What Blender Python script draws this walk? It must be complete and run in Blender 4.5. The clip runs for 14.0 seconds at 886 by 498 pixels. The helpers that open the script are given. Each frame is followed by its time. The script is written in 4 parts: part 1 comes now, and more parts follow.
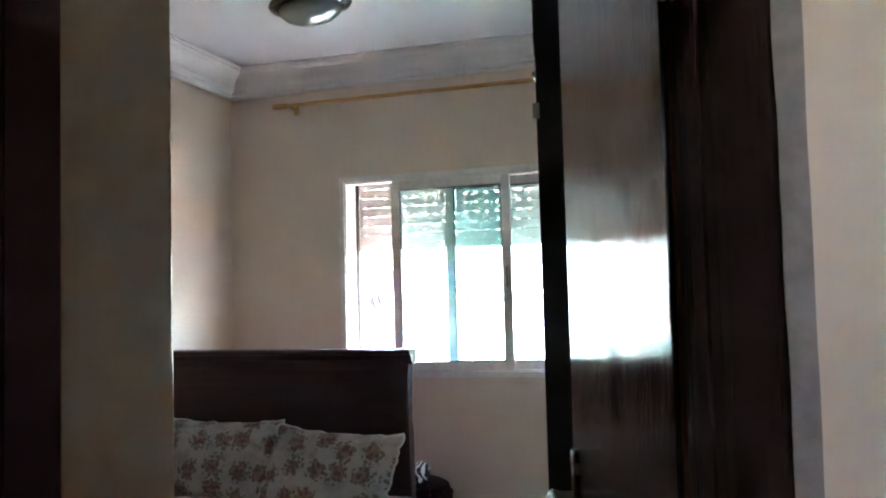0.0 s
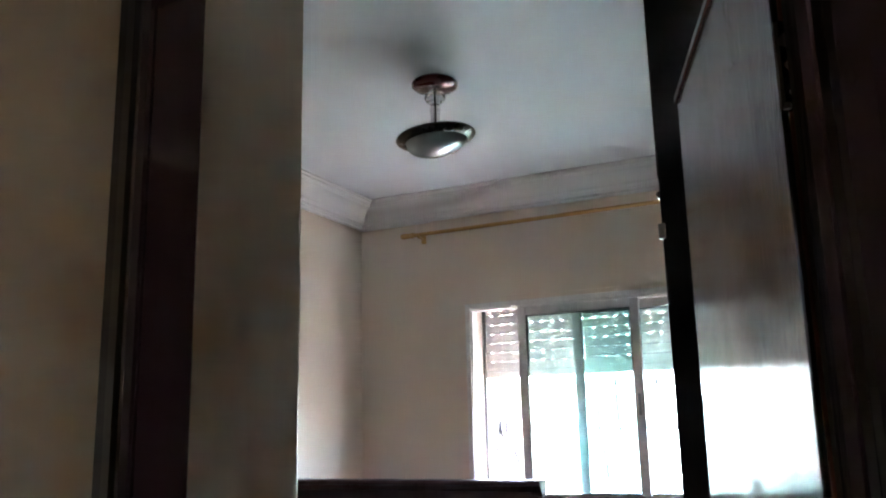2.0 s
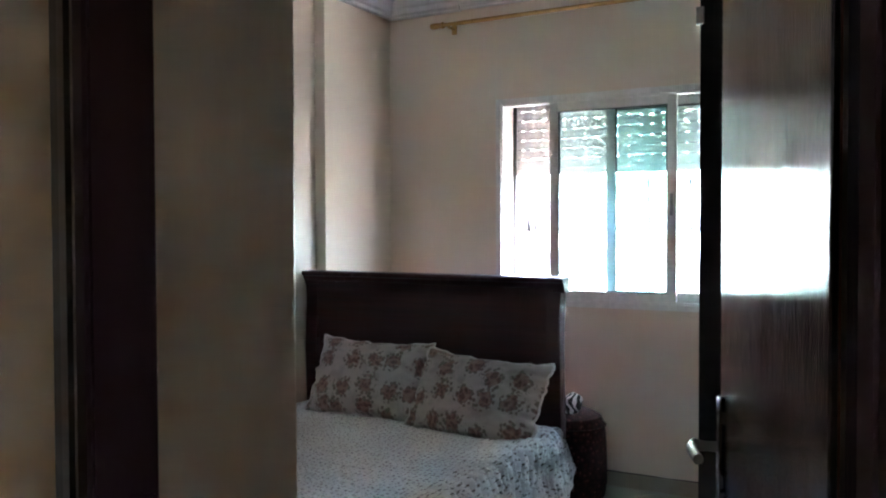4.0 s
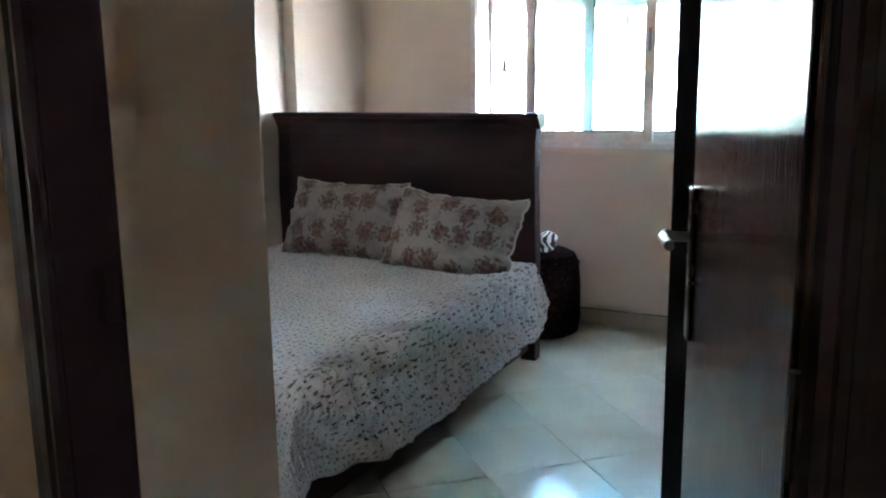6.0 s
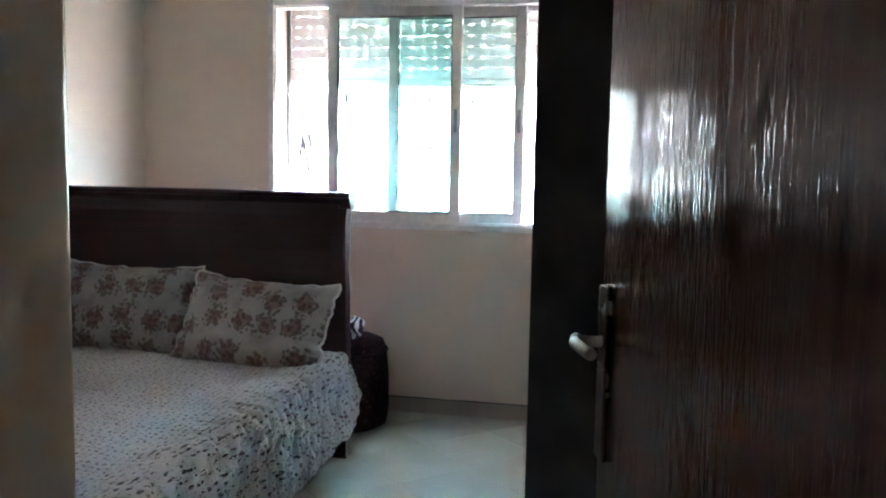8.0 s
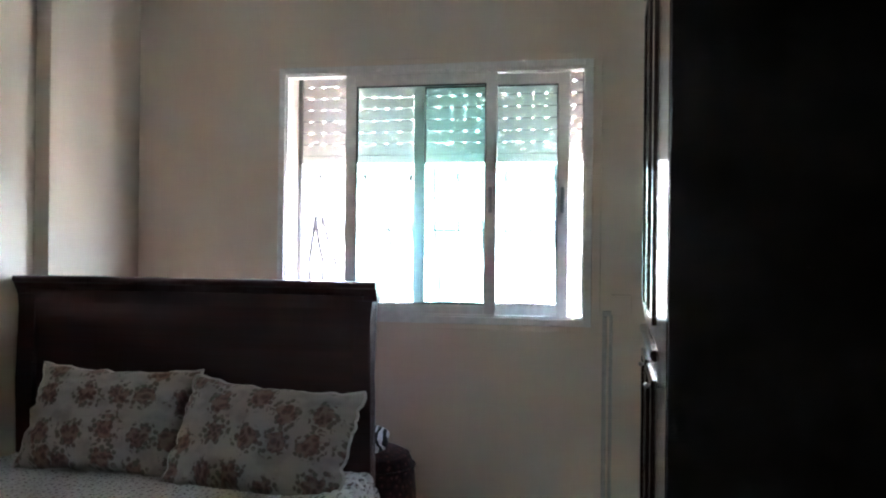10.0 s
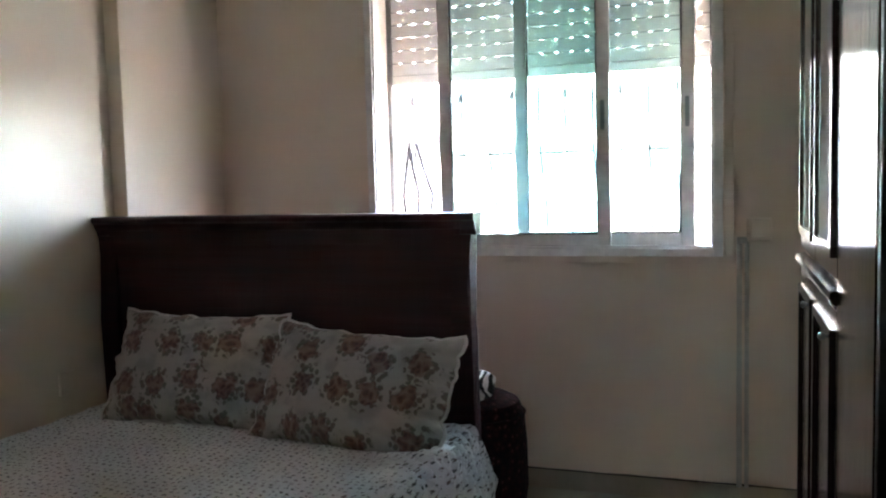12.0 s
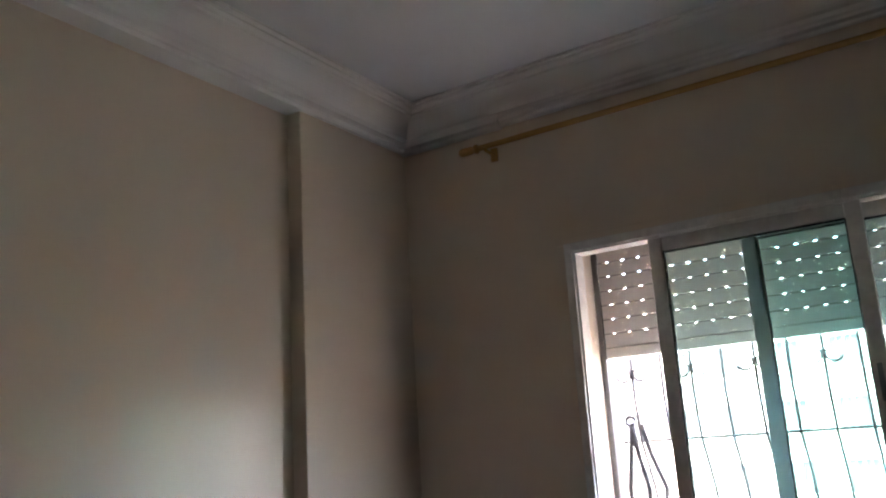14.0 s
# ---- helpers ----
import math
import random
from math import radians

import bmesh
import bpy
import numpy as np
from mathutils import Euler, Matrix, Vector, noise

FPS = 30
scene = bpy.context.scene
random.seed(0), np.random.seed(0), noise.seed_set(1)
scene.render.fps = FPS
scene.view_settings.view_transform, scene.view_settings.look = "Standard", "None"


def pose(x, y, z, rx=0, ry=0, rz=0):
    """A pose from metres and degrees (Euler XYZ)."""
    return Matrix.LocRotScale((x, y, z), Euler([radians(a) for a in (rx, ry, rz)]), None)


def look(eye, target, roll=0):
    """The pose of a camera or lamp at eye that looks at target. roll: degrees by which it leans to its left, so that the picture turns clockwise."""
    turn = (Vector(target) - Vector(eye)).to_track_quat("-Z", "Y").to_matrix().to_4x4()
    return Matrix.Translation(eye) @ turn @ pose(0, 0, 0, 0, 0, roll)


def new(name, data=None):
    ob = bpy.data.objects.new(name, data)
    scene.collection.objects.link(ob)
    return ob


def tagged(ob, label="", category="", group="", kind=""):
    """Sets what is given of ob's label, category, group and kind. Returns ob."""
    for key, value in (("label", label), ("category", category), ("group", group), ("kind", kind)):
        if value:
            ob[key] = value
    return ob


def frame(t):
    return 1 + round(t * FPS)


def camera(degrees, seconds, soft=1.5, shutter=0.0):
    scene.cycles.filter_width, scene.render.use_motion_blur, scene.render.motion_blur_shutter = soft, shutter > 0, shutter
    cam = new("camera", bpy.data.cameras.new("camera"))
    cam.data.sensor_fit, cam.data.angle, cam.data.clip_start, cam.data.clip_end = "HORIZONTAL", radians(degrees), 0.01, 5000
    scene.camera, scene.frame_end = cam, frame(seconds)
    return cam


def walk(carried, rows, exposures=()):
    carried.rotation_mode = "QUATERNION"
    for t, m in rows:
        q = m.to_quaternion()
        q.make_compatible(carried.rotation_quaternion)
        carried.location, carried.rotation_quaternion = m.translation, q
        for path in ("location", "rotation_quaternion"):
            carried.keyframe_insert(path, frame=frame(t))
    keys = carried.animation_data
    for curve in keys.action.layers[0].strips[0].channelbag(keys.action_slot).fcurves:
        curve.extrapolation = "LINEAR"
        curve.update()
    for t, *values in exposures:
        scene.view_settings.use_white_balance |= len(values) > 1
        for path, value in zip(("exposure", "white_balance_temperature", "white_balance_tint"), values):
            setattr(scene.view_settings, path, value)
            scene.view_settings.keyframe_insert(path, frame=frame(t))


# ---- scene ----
cam = camera(54.96, 14.0, 2.1)
# seconds, x, y, z, yaw, pitch, roll
ROWS = [
    (0.0, 0.777, 0.258, 1.480, 17.19, 3.24, -1.53),
    (0.5, 0.791, 0.230, 1.508, 18.82, 8.65, -1.69),
    (1.0, 0.798, 0.229, 1.501, 20.97, 12.05, -2.07),
    (1.5, 0.795, 0.224, 1.491, 23.58, 13.00, -1.13),
    (2.0, 0.781, 0.279, 1.475, 25.63, 11.97, -1.32),
    (2.5, 0.778, 0.317, 1.446, 27.77, 10.28, -0.70),
    (3.0, 0.777, 0.356, 1.478, 28.46, 6.66, -0.19),
    (3.5, 0.767, 0.403, 1.488, 28.27, 1.65, 0.63),
    (4.0, 0.795, 0.420, 1.471, 28.58, -1.48, -0.19),
    (6.5, 0.791, 0.473, 1.331, 25.35, -11.92, 0.80),
    (7.0, 0.737, 0.515, 1.329, 20.56, -11.58, 1.60),
    (7.5, 0.613, 0.576, 1.340, 14.27, -10.19, 1.37),
    (8.0, 0.526, 0.640, 1.348, 11.61, -5.53, 1.00),
    (8.5, 0.474, 0.744, 1.361, 10.58, 0.67, 1.03),
    (11.0, 0.147, 1.409, 1.331, 12.89, -1.49, 0.60),
    (11.5, 0.156, 1.494, 1.338, 14.98, -4.91, 0.55),
    (12.0, 0.159, 1.546, 1.326, 18.65, -4.42, -1.42),
    (12.5, 0.171, 1.633, 1.342, 22.16, 0.61, -3.19),
    (13.0, 0.132, 1.678, 1.380, 27.22, 2.26, -3.25),
    (13.5, 0.015, 1.878, 1.406, 27.68, 9.85, -3.24),
    (14.0, -0.011, 2.050, 1.440, 32.57, 13.74, -3.56),
]
walk(cam, [(t, pose(x, y, z, 90 + pitch, 0, yaw) @ pose(0, 0, 0, 0, 0, roll)) for t, x, y, z, yaw, pitch, roll in ROWS],
     [(0.0, 7.93, 6380, 15), (1.0, 7.73, 6360, 16), (2.0, 7.73, 6330, 16), (4.0, 7.98, 6200, 14), (6.3, 8.36, 6330, 14), (7.0, 8.36, 6400, 13), (8.0, 8.18, 6250, 14),
      (8.5, 8.13, 6230, 13), (11.0, 7.58, 6380, 13), (12.0, 7.55, 6780, 15), (13.0, 7.00, 6800, 14), (13.5, 6.72, 6980, 20), (14.0, 6.18, 7100, 19)])

# ---------------------------------------------------------------- light
SUN_ELEVATION, SUN_AZIMUTH = 72.0, 200.0          # degrees; azimuth clockwise from +y
world = bpy.data.worlds.new("sky")
scene.world = world
world.use_nodes = True
wn = world.node_tree.nodes
sky = wn.new("ShaderNodeTexSky")
sky.sky_type, sky.sun_disc = "NISHITA", False
sky.sun_elevation, sky.sun_rotation = radians(SUN_ELEVATION), radians(SUN_AZIMUTH)
sky.dust_density = 5.0
wn["Background"].inputs["Strength"].default_value = 0.15
world.node_tree.links.new(sky.outputs[0], wn["Background"].inputs["Color"])

sun = new("sun", bpy.data.lights.new("sun", "SUN"))
sun.data.energy, sun.data.angle, sun.data.color = 2.0, radians(0.5), (1.0, 0.95, 0.87)
az, el = radians(SUN_AZIMUTH), radians(SUN_ELEVATION)
sun.matrix_basis = look((0, 0, 30), Vector((0, 0, 30)) - Vector((math.sin(az) * math.cos(el), math.cos(az) * math.cos(el), math.sin(el))))

# ---------------------------------------------------------------- material helpers


def material(name):
    m = bpy.data.materials.new(name)
    m.use_nodes = True
    nt = m.node_tree
    b = nt.nodes["Principled BSDF"]
    return m, nt, b


def put(nt, value, socket):
    """Link an output, or set a plain value."""
    if isinstance(value, bpy.types.NodeSocket):
        nt.links.new(value, socket)
    else:
        socket.default_value = value


def coords(nt, scale=(1, 1, 1), kind="Object", turn=(0, 0, 0)):
    t = nt.nodes.new("ShaderNodeTexCoord")
    mp = nt.nodes.new("ShaderNodeMapping")
    mp.inputs["Scale"].default_value = scale
    mp.inputs["Rotation"].default_value = turn
    nt.links.new(t.outputs[kind], mp.inputs["Vector"])
    return mp.outputs[0]


def noise_tex(nt, vec, scale, detail=4.0, rough=0.55):
    n = nt.nodes.new("ShaderNodeTexNoise")
    n.inputs["Scale"].default_value, n.inputs["Detail"].default_value, n.inputs["Roughness"].default_value = scale, detail, rough
    nt.links.new(vec, n.inputs["Vector"])
    return n.outputs["Fac"]


def voronoi(nt, vec, scale, feature="F1", out="Distance", rand=1.0, dims="3D"):
    n = nt.nodes.new("ShaderNodeTexVoronoi")
    n.voronoi_dimensions, n.feature = dims, feature
    n.inputs["Scale"].default_value = scale
    n.inputs["Randomness"].default_value = rand
    nt.links.new(vec, n.inputs["Vector"])
    return n.outputs[out]


def math_node(nt, op, a, b=0.0):
    n = nt.nodes.new("ShaderNodeMath")
    n.operation = op
    put(nt, a, n.inputs[0])
    put(nt, b, n.inputs[1])
    return n.outputs[0]


def ramp(nt, fac, stops):
    n = nt.nodes.new("ShaderNodeValToRGB")
    els = n.color_ramp.elements
    while len(els) < len(stops):
        els.new(0.5)
    for e, (p, c) in zip(els, stops):
        e.position = p
        e.color = (*c, 1) if not isinstance(c, float) else (c, c, c, 1)
    nt.links.new(fac, n.inputs[0])
    return n.outputs[0]


def mix(nt, fac, a, b, mode="MIX"):
    n = nt.nodes.new("ShaderNodeMix")
    n.data_type, n.blend_type = "RGBA", mode
    put(nt, fac, n.inputs[0])
    for v, s in ((a, n.inputs[6]), (b, n.inputs[7])):
        put(nt, v if isinstance(v, bpy.types.NodeSocket) else (*v, 1), s)
    return n.outputs[2]


def bump(nt, b, height, strength, distance=0.01):
    n = nt.nodes.new("ShaderNodeBump")
    n.inputs["Strength"].default_value, n.inputs["Distance"].default_value = strength, distance
    nt.links.new(height, n.inputs["Height"])
    nt.links.new(n.outputs[0], b.inputs["Normal"])
    return n


def paint(name, colour, rough=0.4, tone=0.06, coat=0.0, bumpiness=0.15, patch=0.8):
    """Painted plaster: broad tonal patches, fine roller grain, small scuffs."""
    m, nt, b = material(name)
    v = coords(nt)
    big, fine = noise_tex(nt, v, patch, 5), noise_tex(nt, v, 90, 3)
    lo = tuple(c * (1 - tone) for c in colour)
    hi = tuple(min(1, c * (1 + tone * 0.6)) for c in colour)
    col = ramp(nt, big, [(0.3, lo), (0.7, hi)])
    put(nt, col, b.inputs["Base Color"])
    r = ramp(nt, noise_tex(nt, v, 4, 4), [(0.1, rough * 0.9), (0.9, min(1.0, rough * 1.1))])
    nt.links.new(r, b.inputs["Roughness"])
    b.inputs["Coat Weight"].default_value = coat
    b.inputs["Coat Roughness"].default_value = rough * 0.7
    bump(nt, b, math_node(nt, "ADD", fine, math_node(nt, "MULTIPLY", noise_tex(nt, v, 14, 3), 2.0)), bumpiness, 0.003)
    return m


def wood(name, dark, light, rough=0.16, coat=0.6, axis="z", relief=0.5, fine=1.0, ripple=0.0):
    """Stained and varnished wood, grain along the axis."""
    m, nt, b = material(name)
    s = {"z": (26 * fine, 26 * fine, 0.9), "x": (0.9, 26 * fine, 26 * fine), "y": (26 * fine, 0.9, 26 * fine)}[axis]
    v = coords(nt, s)
    g = noise_tex(nt, v, 1.0, 6, 0.6)
    g2 = noise_tex(nt, v, 4.0, 3)
    broad = noise_tex(nt, coords(nt), 2.2, 3)
    put(nt, mix(nt, math_node(nt, "MULTIPLY", broad, 0.5), ramp(nt, g, [(0.3, dark), (0.72, light)]), dark), b.inputs["Base Color"])
    nt.links.new(ramp(nt, g2, [(0.3, rough * 0.7), (0.75, rough * 1.8)]), b.inputs["Roughness"])
    b.inputs["Coat Weight"].default_value = coat
    b.inputs["Coat Roughness"].default_value = rough * 0.5
    n = bump(nt, b, math_node(nt, "ADD", g, math_node(nt, "MULTIPLY", g2, 0.5)), relief, 0.004)
    if ripple:
        # brush marks: narrow upright streaks in the varnish
        n2 = nt.nodes.new("ShaderNodeBump")
        n2.inputs["Strength"].default_value, n2.inputs["Distance"].default_value = ripple, 0.0012
        streak = noise_tex(nt, coords(nt, (230, 230, 14)), 1.0, 2, 0.5)
        patchy = ramp(nt, noise_tex(nt, coords(nt, (5, 5, 2.2)), 1.0, 3), [(0.38, 0.22), (0.64, 1.0)])
        nt.links.new(math_node(nt, "MULTIPLY", streak, patchy), n2.inputs["Height"])
        nt.links.new(n.outputs[0], n2.inputs["Normal"])
        nt.links.new(n2.outputs[0], b.inputs["Normal"])
        n = n2
    nt.links.new(n.outputs[0], b.inputs["Coat Normal"])
    return m


def plain(name, colour, rough=0.4, metal=0.0, tone=0.08, scale=30.0, relief=0.05):
    m, nt, b = material(name)
    v = coords(nt)
    n = noise_tex(nt, v, scale, 4)
    put(nt, ramp(nt, n, [(0.3, tuple(c * (1 - tone) for c in colour)), (0.7, tuple(min(1, c * (1 + tone)) for c in colour))]), b.inputs["Base Color"])
    nt.links.new(ramp(nt, noise_tex(nt, v, scale * 0.4, 3), [(0.3, rough * 0.8), (0.7, min(1.0, rough * 1.25))]), b.inputs["Roughness"])
    b.inputs["Metallic"].default_value = metal
    bump(nt, b, n, relief, 0.002)
    return m


def glass(name, colour, rough=0.0):
    m, nt, b = material(name)
    b.inputs["Base Color"].default_value = (*colour, 1)
    b.inputs["Roughness"].default_value = rough
    b.inputs["Transmission Weight"].default_value = 1.0
    b.inputs["IOR"].default_value = 1.45
    return m


# ---------------------------------------------------------------- materials
WALL = paint("cream wall paint", (0.755, 0.635, 0.515), 0.30, tone=0.02, coat=0.08)
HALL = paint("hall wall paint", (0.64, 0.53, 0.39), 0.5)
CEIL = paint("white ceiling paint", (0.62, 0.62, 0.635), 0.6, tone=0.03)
PLASTER = paint("white plaster moulding", (0.78, 0.76, 0.74), 0.45, tone=0.05)
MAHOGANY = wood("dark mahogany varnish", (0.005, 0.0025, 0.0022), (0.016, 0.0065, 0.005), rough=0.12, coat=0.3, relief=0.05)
MAHOGANY.node_tree.nodes["Principled BSDF"].inputs["Specular IOR Level"].default_value = 0.35
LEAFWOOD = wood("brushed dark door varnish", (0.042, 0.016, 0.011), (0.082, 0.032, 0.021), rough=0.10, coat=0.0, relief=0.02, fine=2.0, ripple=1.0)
LEAFWOOD.node_tree.nodes["Principled BSDF"].inputs["Specular IOR Level"].default_value = 0.15
BEDWOOD = wood("dark bed wood", (0.020, 0.005, 0.0045), (0.062, 0.014, 0.012), rough=0.42, coat=0.0, axis="x", relief=0.03)
BEDWOOD.node_tree.nodes["Principled BSDF"].inputs["Specular IOR Level"].default_value = 0.35
WARDWOOD = wood("near black wardrobe varnish", (0.010, 0.006, 0.005), (0.035, 0.016, 0.012), rough=0.10, coat=0.1, relief=0.12)
WARDWOOD.node_tree.nodes["Principled BSDF"].inputs["Specular IOR Level"].default_value = 0.3
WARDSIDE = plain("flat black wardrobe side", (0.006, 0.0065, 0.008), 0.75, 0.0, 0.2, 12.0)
ALUMIN = plain("white lacquered aluminium", (0.77, 0.74, 0.70), 0.35)
SLAT = plain("ivory shutter plastic", (0.66, 0.615, 0.57), 0.5, tone=0.05)
IRON = plain("dark painted iron", (0.06, 0.06, 0.065), 0.5, 0.3)
BRASS = plain("aged brass", (0.55, 0.32, 0.12), 0.34, 1.0, 0.05, 12.0)
CHROME = plain("worn grey chrome", (0.20, 0.19, 0.18), 0.34, 1.0, 0.12, 40.0)
DARKMETAL = plain("dark bronze plate", (0.045, 0.036, 0.030), 0.25, 0.8)
COPPER = plain("copper lamp plate", (0.12, 0.022, 0.014), 0.25, 0.4)
TEAL = glass("green tinted window glass", (0.62, 0.88, 0.86))
CLEAR = glass("smoky lamp glass", (0.62, 0.62, 0.61), 0.12)
GUIDE = plain("grey guide channel", (0.16, 0.15, 0.14), 0.6)
GASKET = plain("black rubber gasket", (0.03, 0.03, 0.03), 0.7)


def tile_material(name, colour, rough):
    m, nt, b = material(name)
    v = coords(nt, kind="Object")
    info = nt.nodes.new("ShaderNodeObjectInfo")
    big = noise_tex(nt, v, 3.0, 6)
    spots = noise_tex(nt, v, 40, 4)
    c1 = ramp(nt, big, [(0.3, tuple(c * 0.86 for c in colour)), (0.7, colour)])
    c2 = mix(nt, math_node(nt, "MULTIPLY", info.outputs["Random"], 0.15), c1, tuple(c * 0.8 for c in colour))
    put(nt, mix(nt, math_node(nt, "MULTIPLY", ramp(nt, spots, [(0.55, 0.0), (0.7, 1.0)]), 0.25), c2, tuple(c * 0.7 for c in colour)), b.inputs["Base Color"])
    nt.links.new(ramp(nt, noise_tex(nt, v, 6, 5, 0.65), [(0.3, rough * 0.6), (0.7, rough * 1.7)]), b.inputs["Roughness"])
    b.inputs["Specular IOR Level"].default_value = 0.08
    bump(nt, b, noise_tex(nt, v, 25, 2), 0.05, 0.002)
    return m


TILE = tile_material("glazed grey beige floor tile", (0.47, 0.45, 0.37), 0.13)
SKIRT = tile_material("glazed skirting tile", (0.39, 0.345, 0.265), 0.2)
GROUT = plain("dark grout", (0.07, 0.065, 0.06), 0.9)


def spread_material():
    """Off-white cotton printed with small dark three-leaved sprigs."""
    m, nt, b = material("sprigged cotton bedspread")
    v = coords(nt, kind="UV")
    d = voronoi(nt, v, 40.0, rand=0.45, dims="2D")
    leaves = voronoi(nt, v, 120.0, rand=0.8, dims="2D")
    near = ramp(nt, d, [(0.21, 1.0), (0.30, 0.0)])
    leaf = ramp(nt, leaves, [(0.36, 1.0), (0.55, 0.0)])
    mask = math_node(nt, "MULTIPLY", math_node(nt, "MULTIPLY", near, leaf), 0.92)
    tint = ramp(nt, voronoi(nt, v, 40.0, out="Color", rand=0.45, dims="2D"), [(0.35, (0.045, 0.045, 0.055)), (0.55, (0.115, 0.050, 0.050)), (0.8, (0.060, 0.055, 0.050))])
    small = math_node(nt, "MULTIPLY", ramp(nt, voronoi(nt, v, 62.0, rand=1.0, dims="2D"), [(0.08, 1.0), (0.13, 0.0)]), 0.4)
    base = mix(nt, ramp(nt, noise_tex(nt, v, 3, 3), [(0.35, 0.0), (0.7, 1.0)]), (0.57, 0.555, 0.56), (0.67, 0.655, 0.66))
    base = mix(nt, small, base, (0.16, 0.12, 0.12))
    put(nt, mix(nt, mask, base, tint), b.inputs["Base Color"])
    b.inputs["Roughness"].default_value = 0.9
    b.inputs["Sheen Weight"].default_value = 0.15
    bump(nt, b, math_node(nt, "ADD", noise_tex(nt, v, 24, 4), math_node(nt, "MULTIPLY", noise_tex(nt, v, 300, 2), 0.15)), 0.8, 0.014)
    return m


def pillow_material():
    """Off-white cotton printed with bunches of brown-pink roses."""
    m, nt, b = material("rose printed pillow cotton")
    v = coords(nt, kind="UV")
    warp = nt.nodes.new("ShaderNodeVectorMath")
    warp.operation = "MULTIPLY_ADD"
    nz = nt.nodes.new("ShaderNodeTexNoise")
    nz.inputs["Scale"].default_value = 16
    nt.links.new(v, nz.inputs["Vector"])
    nt.links.new(nz.outputs["Color"], warp.inputs[0])
    warp.inputs[1].default_value = (0.06, 0.06, 0.0)
    nt.links.new(v, warp.inputs[2])
    w = warp.outputs[0]
    bunch = voronoi(nt, w, 7.4, rand=0.5, dims="2D")
    lumps = math_node(nt, "MULTIPLY", math_node(nt, "SUBTRACT", noise_tex(nt, v, 34, 3), 0.5), 0.45)
    reach = math_node(nt, "ADD", bunch, lumps)
    rose = ramp(nt, reach, [(0.24, 0.9), (0.31, 0.0)])
    sprays = math_node(nt, "MULTIPLY", ramp(nt, reach, [(0.40, 0.8), (0.46, 0.0)]), ramp(nt, voronoi(nt, v, 46.0, rand=0.9, dims="2D"), [(0.36, 1.0), (0.48, 0.0)]))
    petal = ramp(nt, voronoi(nt, w, 42.0, rand=1.0, dims="2D"), [(0.15, (0.080, 0.036, 0.031)), (0.40, (0.145, 0.074, 0.062)), (0.65, (0.215, 0.140, 0.122))])
    leafy = ramp(nt, noise_tex(nt, v, 22, 2), [(0.40, (0.085, 0.050, 0.042)), (0.62, (0.070, 0.068, 0.052))])
    faded = ramp(nt, noise_tex(nt, v, 9, 4), [(0.50, 0.0), (0.62, 0.7)])
    base = mix(nt, faded, (0.34, 0.305, 0.285), (0.22, 0.21, 0.195))
    base = mix(nt, sprays, base, leafy)
    put(nt, mix(nt, rose, base, petal), b.inputs["Base Color"])
    b.inputs["Roughness"].default_value = 0.9
    b.inputs["Sheen Weight"].default_value = 0.2
    bump(nt, b, math_node(nt, "ADD", noise_tex(nt, v, 14, 4), math_node(nt, "MULTIPLY", noise_tex(nt, v, 240, 2), 0.15)), 0.5, 0.012)
    return m


SPREAD = spread_material()
PILLOW = pillow_material()
PIPING = plain("pale pillow piping", (0.56, 0.52, 0.51), 0.85)


def pouf_material():
    m, nt, b = material("dark red patterned pouf cloth")
    v = coords(nt)
    d = voronoi(nt, v, 38.0)
    put(nt, ramp(nt, d, [(0.10, (0.10, 0.04, 0.038)), (0.24, (0.032, 0.011, 0.010)), (0.7, (0.014, 0.006, 0.006))]), b.inputs["Base Color"])
    b.inputs["Roughness"].default_value = 0.9
    b.inputs["Specular IOR Level"].default_value = 0.15
    bump(nt, b, d, 0.4, 0.006)
    return m


POUF = pouf_material()


def stripe_material():
    m, nt, b = material("black and white striped cloth")
    v = coords(nt)
    wv = nt.nodes.new("ShaderNodeTexWave")
    wv.inputs["Scale"].default_value, wv.inputs["Distortion"].default_value = 11.0, 9.0
    nt.links.new(v, wv.inputs["Vector"])
    put(nt, ramp(nt, wv.outputs["Fac"], [(0.50, (0.012, 0.012, 0.012)), (0.56, (0.72, 0.70, 0.68))]), b.inputs["Base Color"])
    b.inputs["Roughness"].default_value = 0.7
    return m


STRIPE = stripe_material()
FACADE = paint("sunlit facade render", (0.33, 0.315, 0.295), 0.8, tone=0.05, patch=0.2)
FACADE2 = paint("ochre facade render", (0.30, 0.235, 0.17), 0.8, tone=0.08, patch=0.2)
PANE_FAR = plain("grey far window pane", (0.040, 0.043, 0.044), 0.8)
FARFRAME = plain("pale far window frame", (0.16, 0.155, 0.15), 0.8)
GROUND = plain("dusty ground", (0.075, 0.07, 0.063), 0.95, scale=0.5)
ROOF = plain("grey roof screed", (0.42, 0.40, 0.37), 0.9, scale=2.0)

# ---------------------------------------------------------------- mesh helpers


def add_box(bm, x0, x1, y0, y1, z0, z1, bevel=0.0, seg=2):
    r = bmesh.ops.create_cube(bm, size=1.0, matrix=Matrix.LocRotScale(((x0 + x1) / 2, (y0 + y1) / 2, (z0 + z1) / 2), None, (abs(x1 - x0), abs(y1 - y0), abs(z1 - z0))))
    if bevel:
        es = {e for v in r["verts"] for e in v.link_edges}
        bmesh.ops.bevel(bm, geom=list(es), offset=bevel, segments=seg, profile=0.6, affect="EDGES")
    return r["verts"]


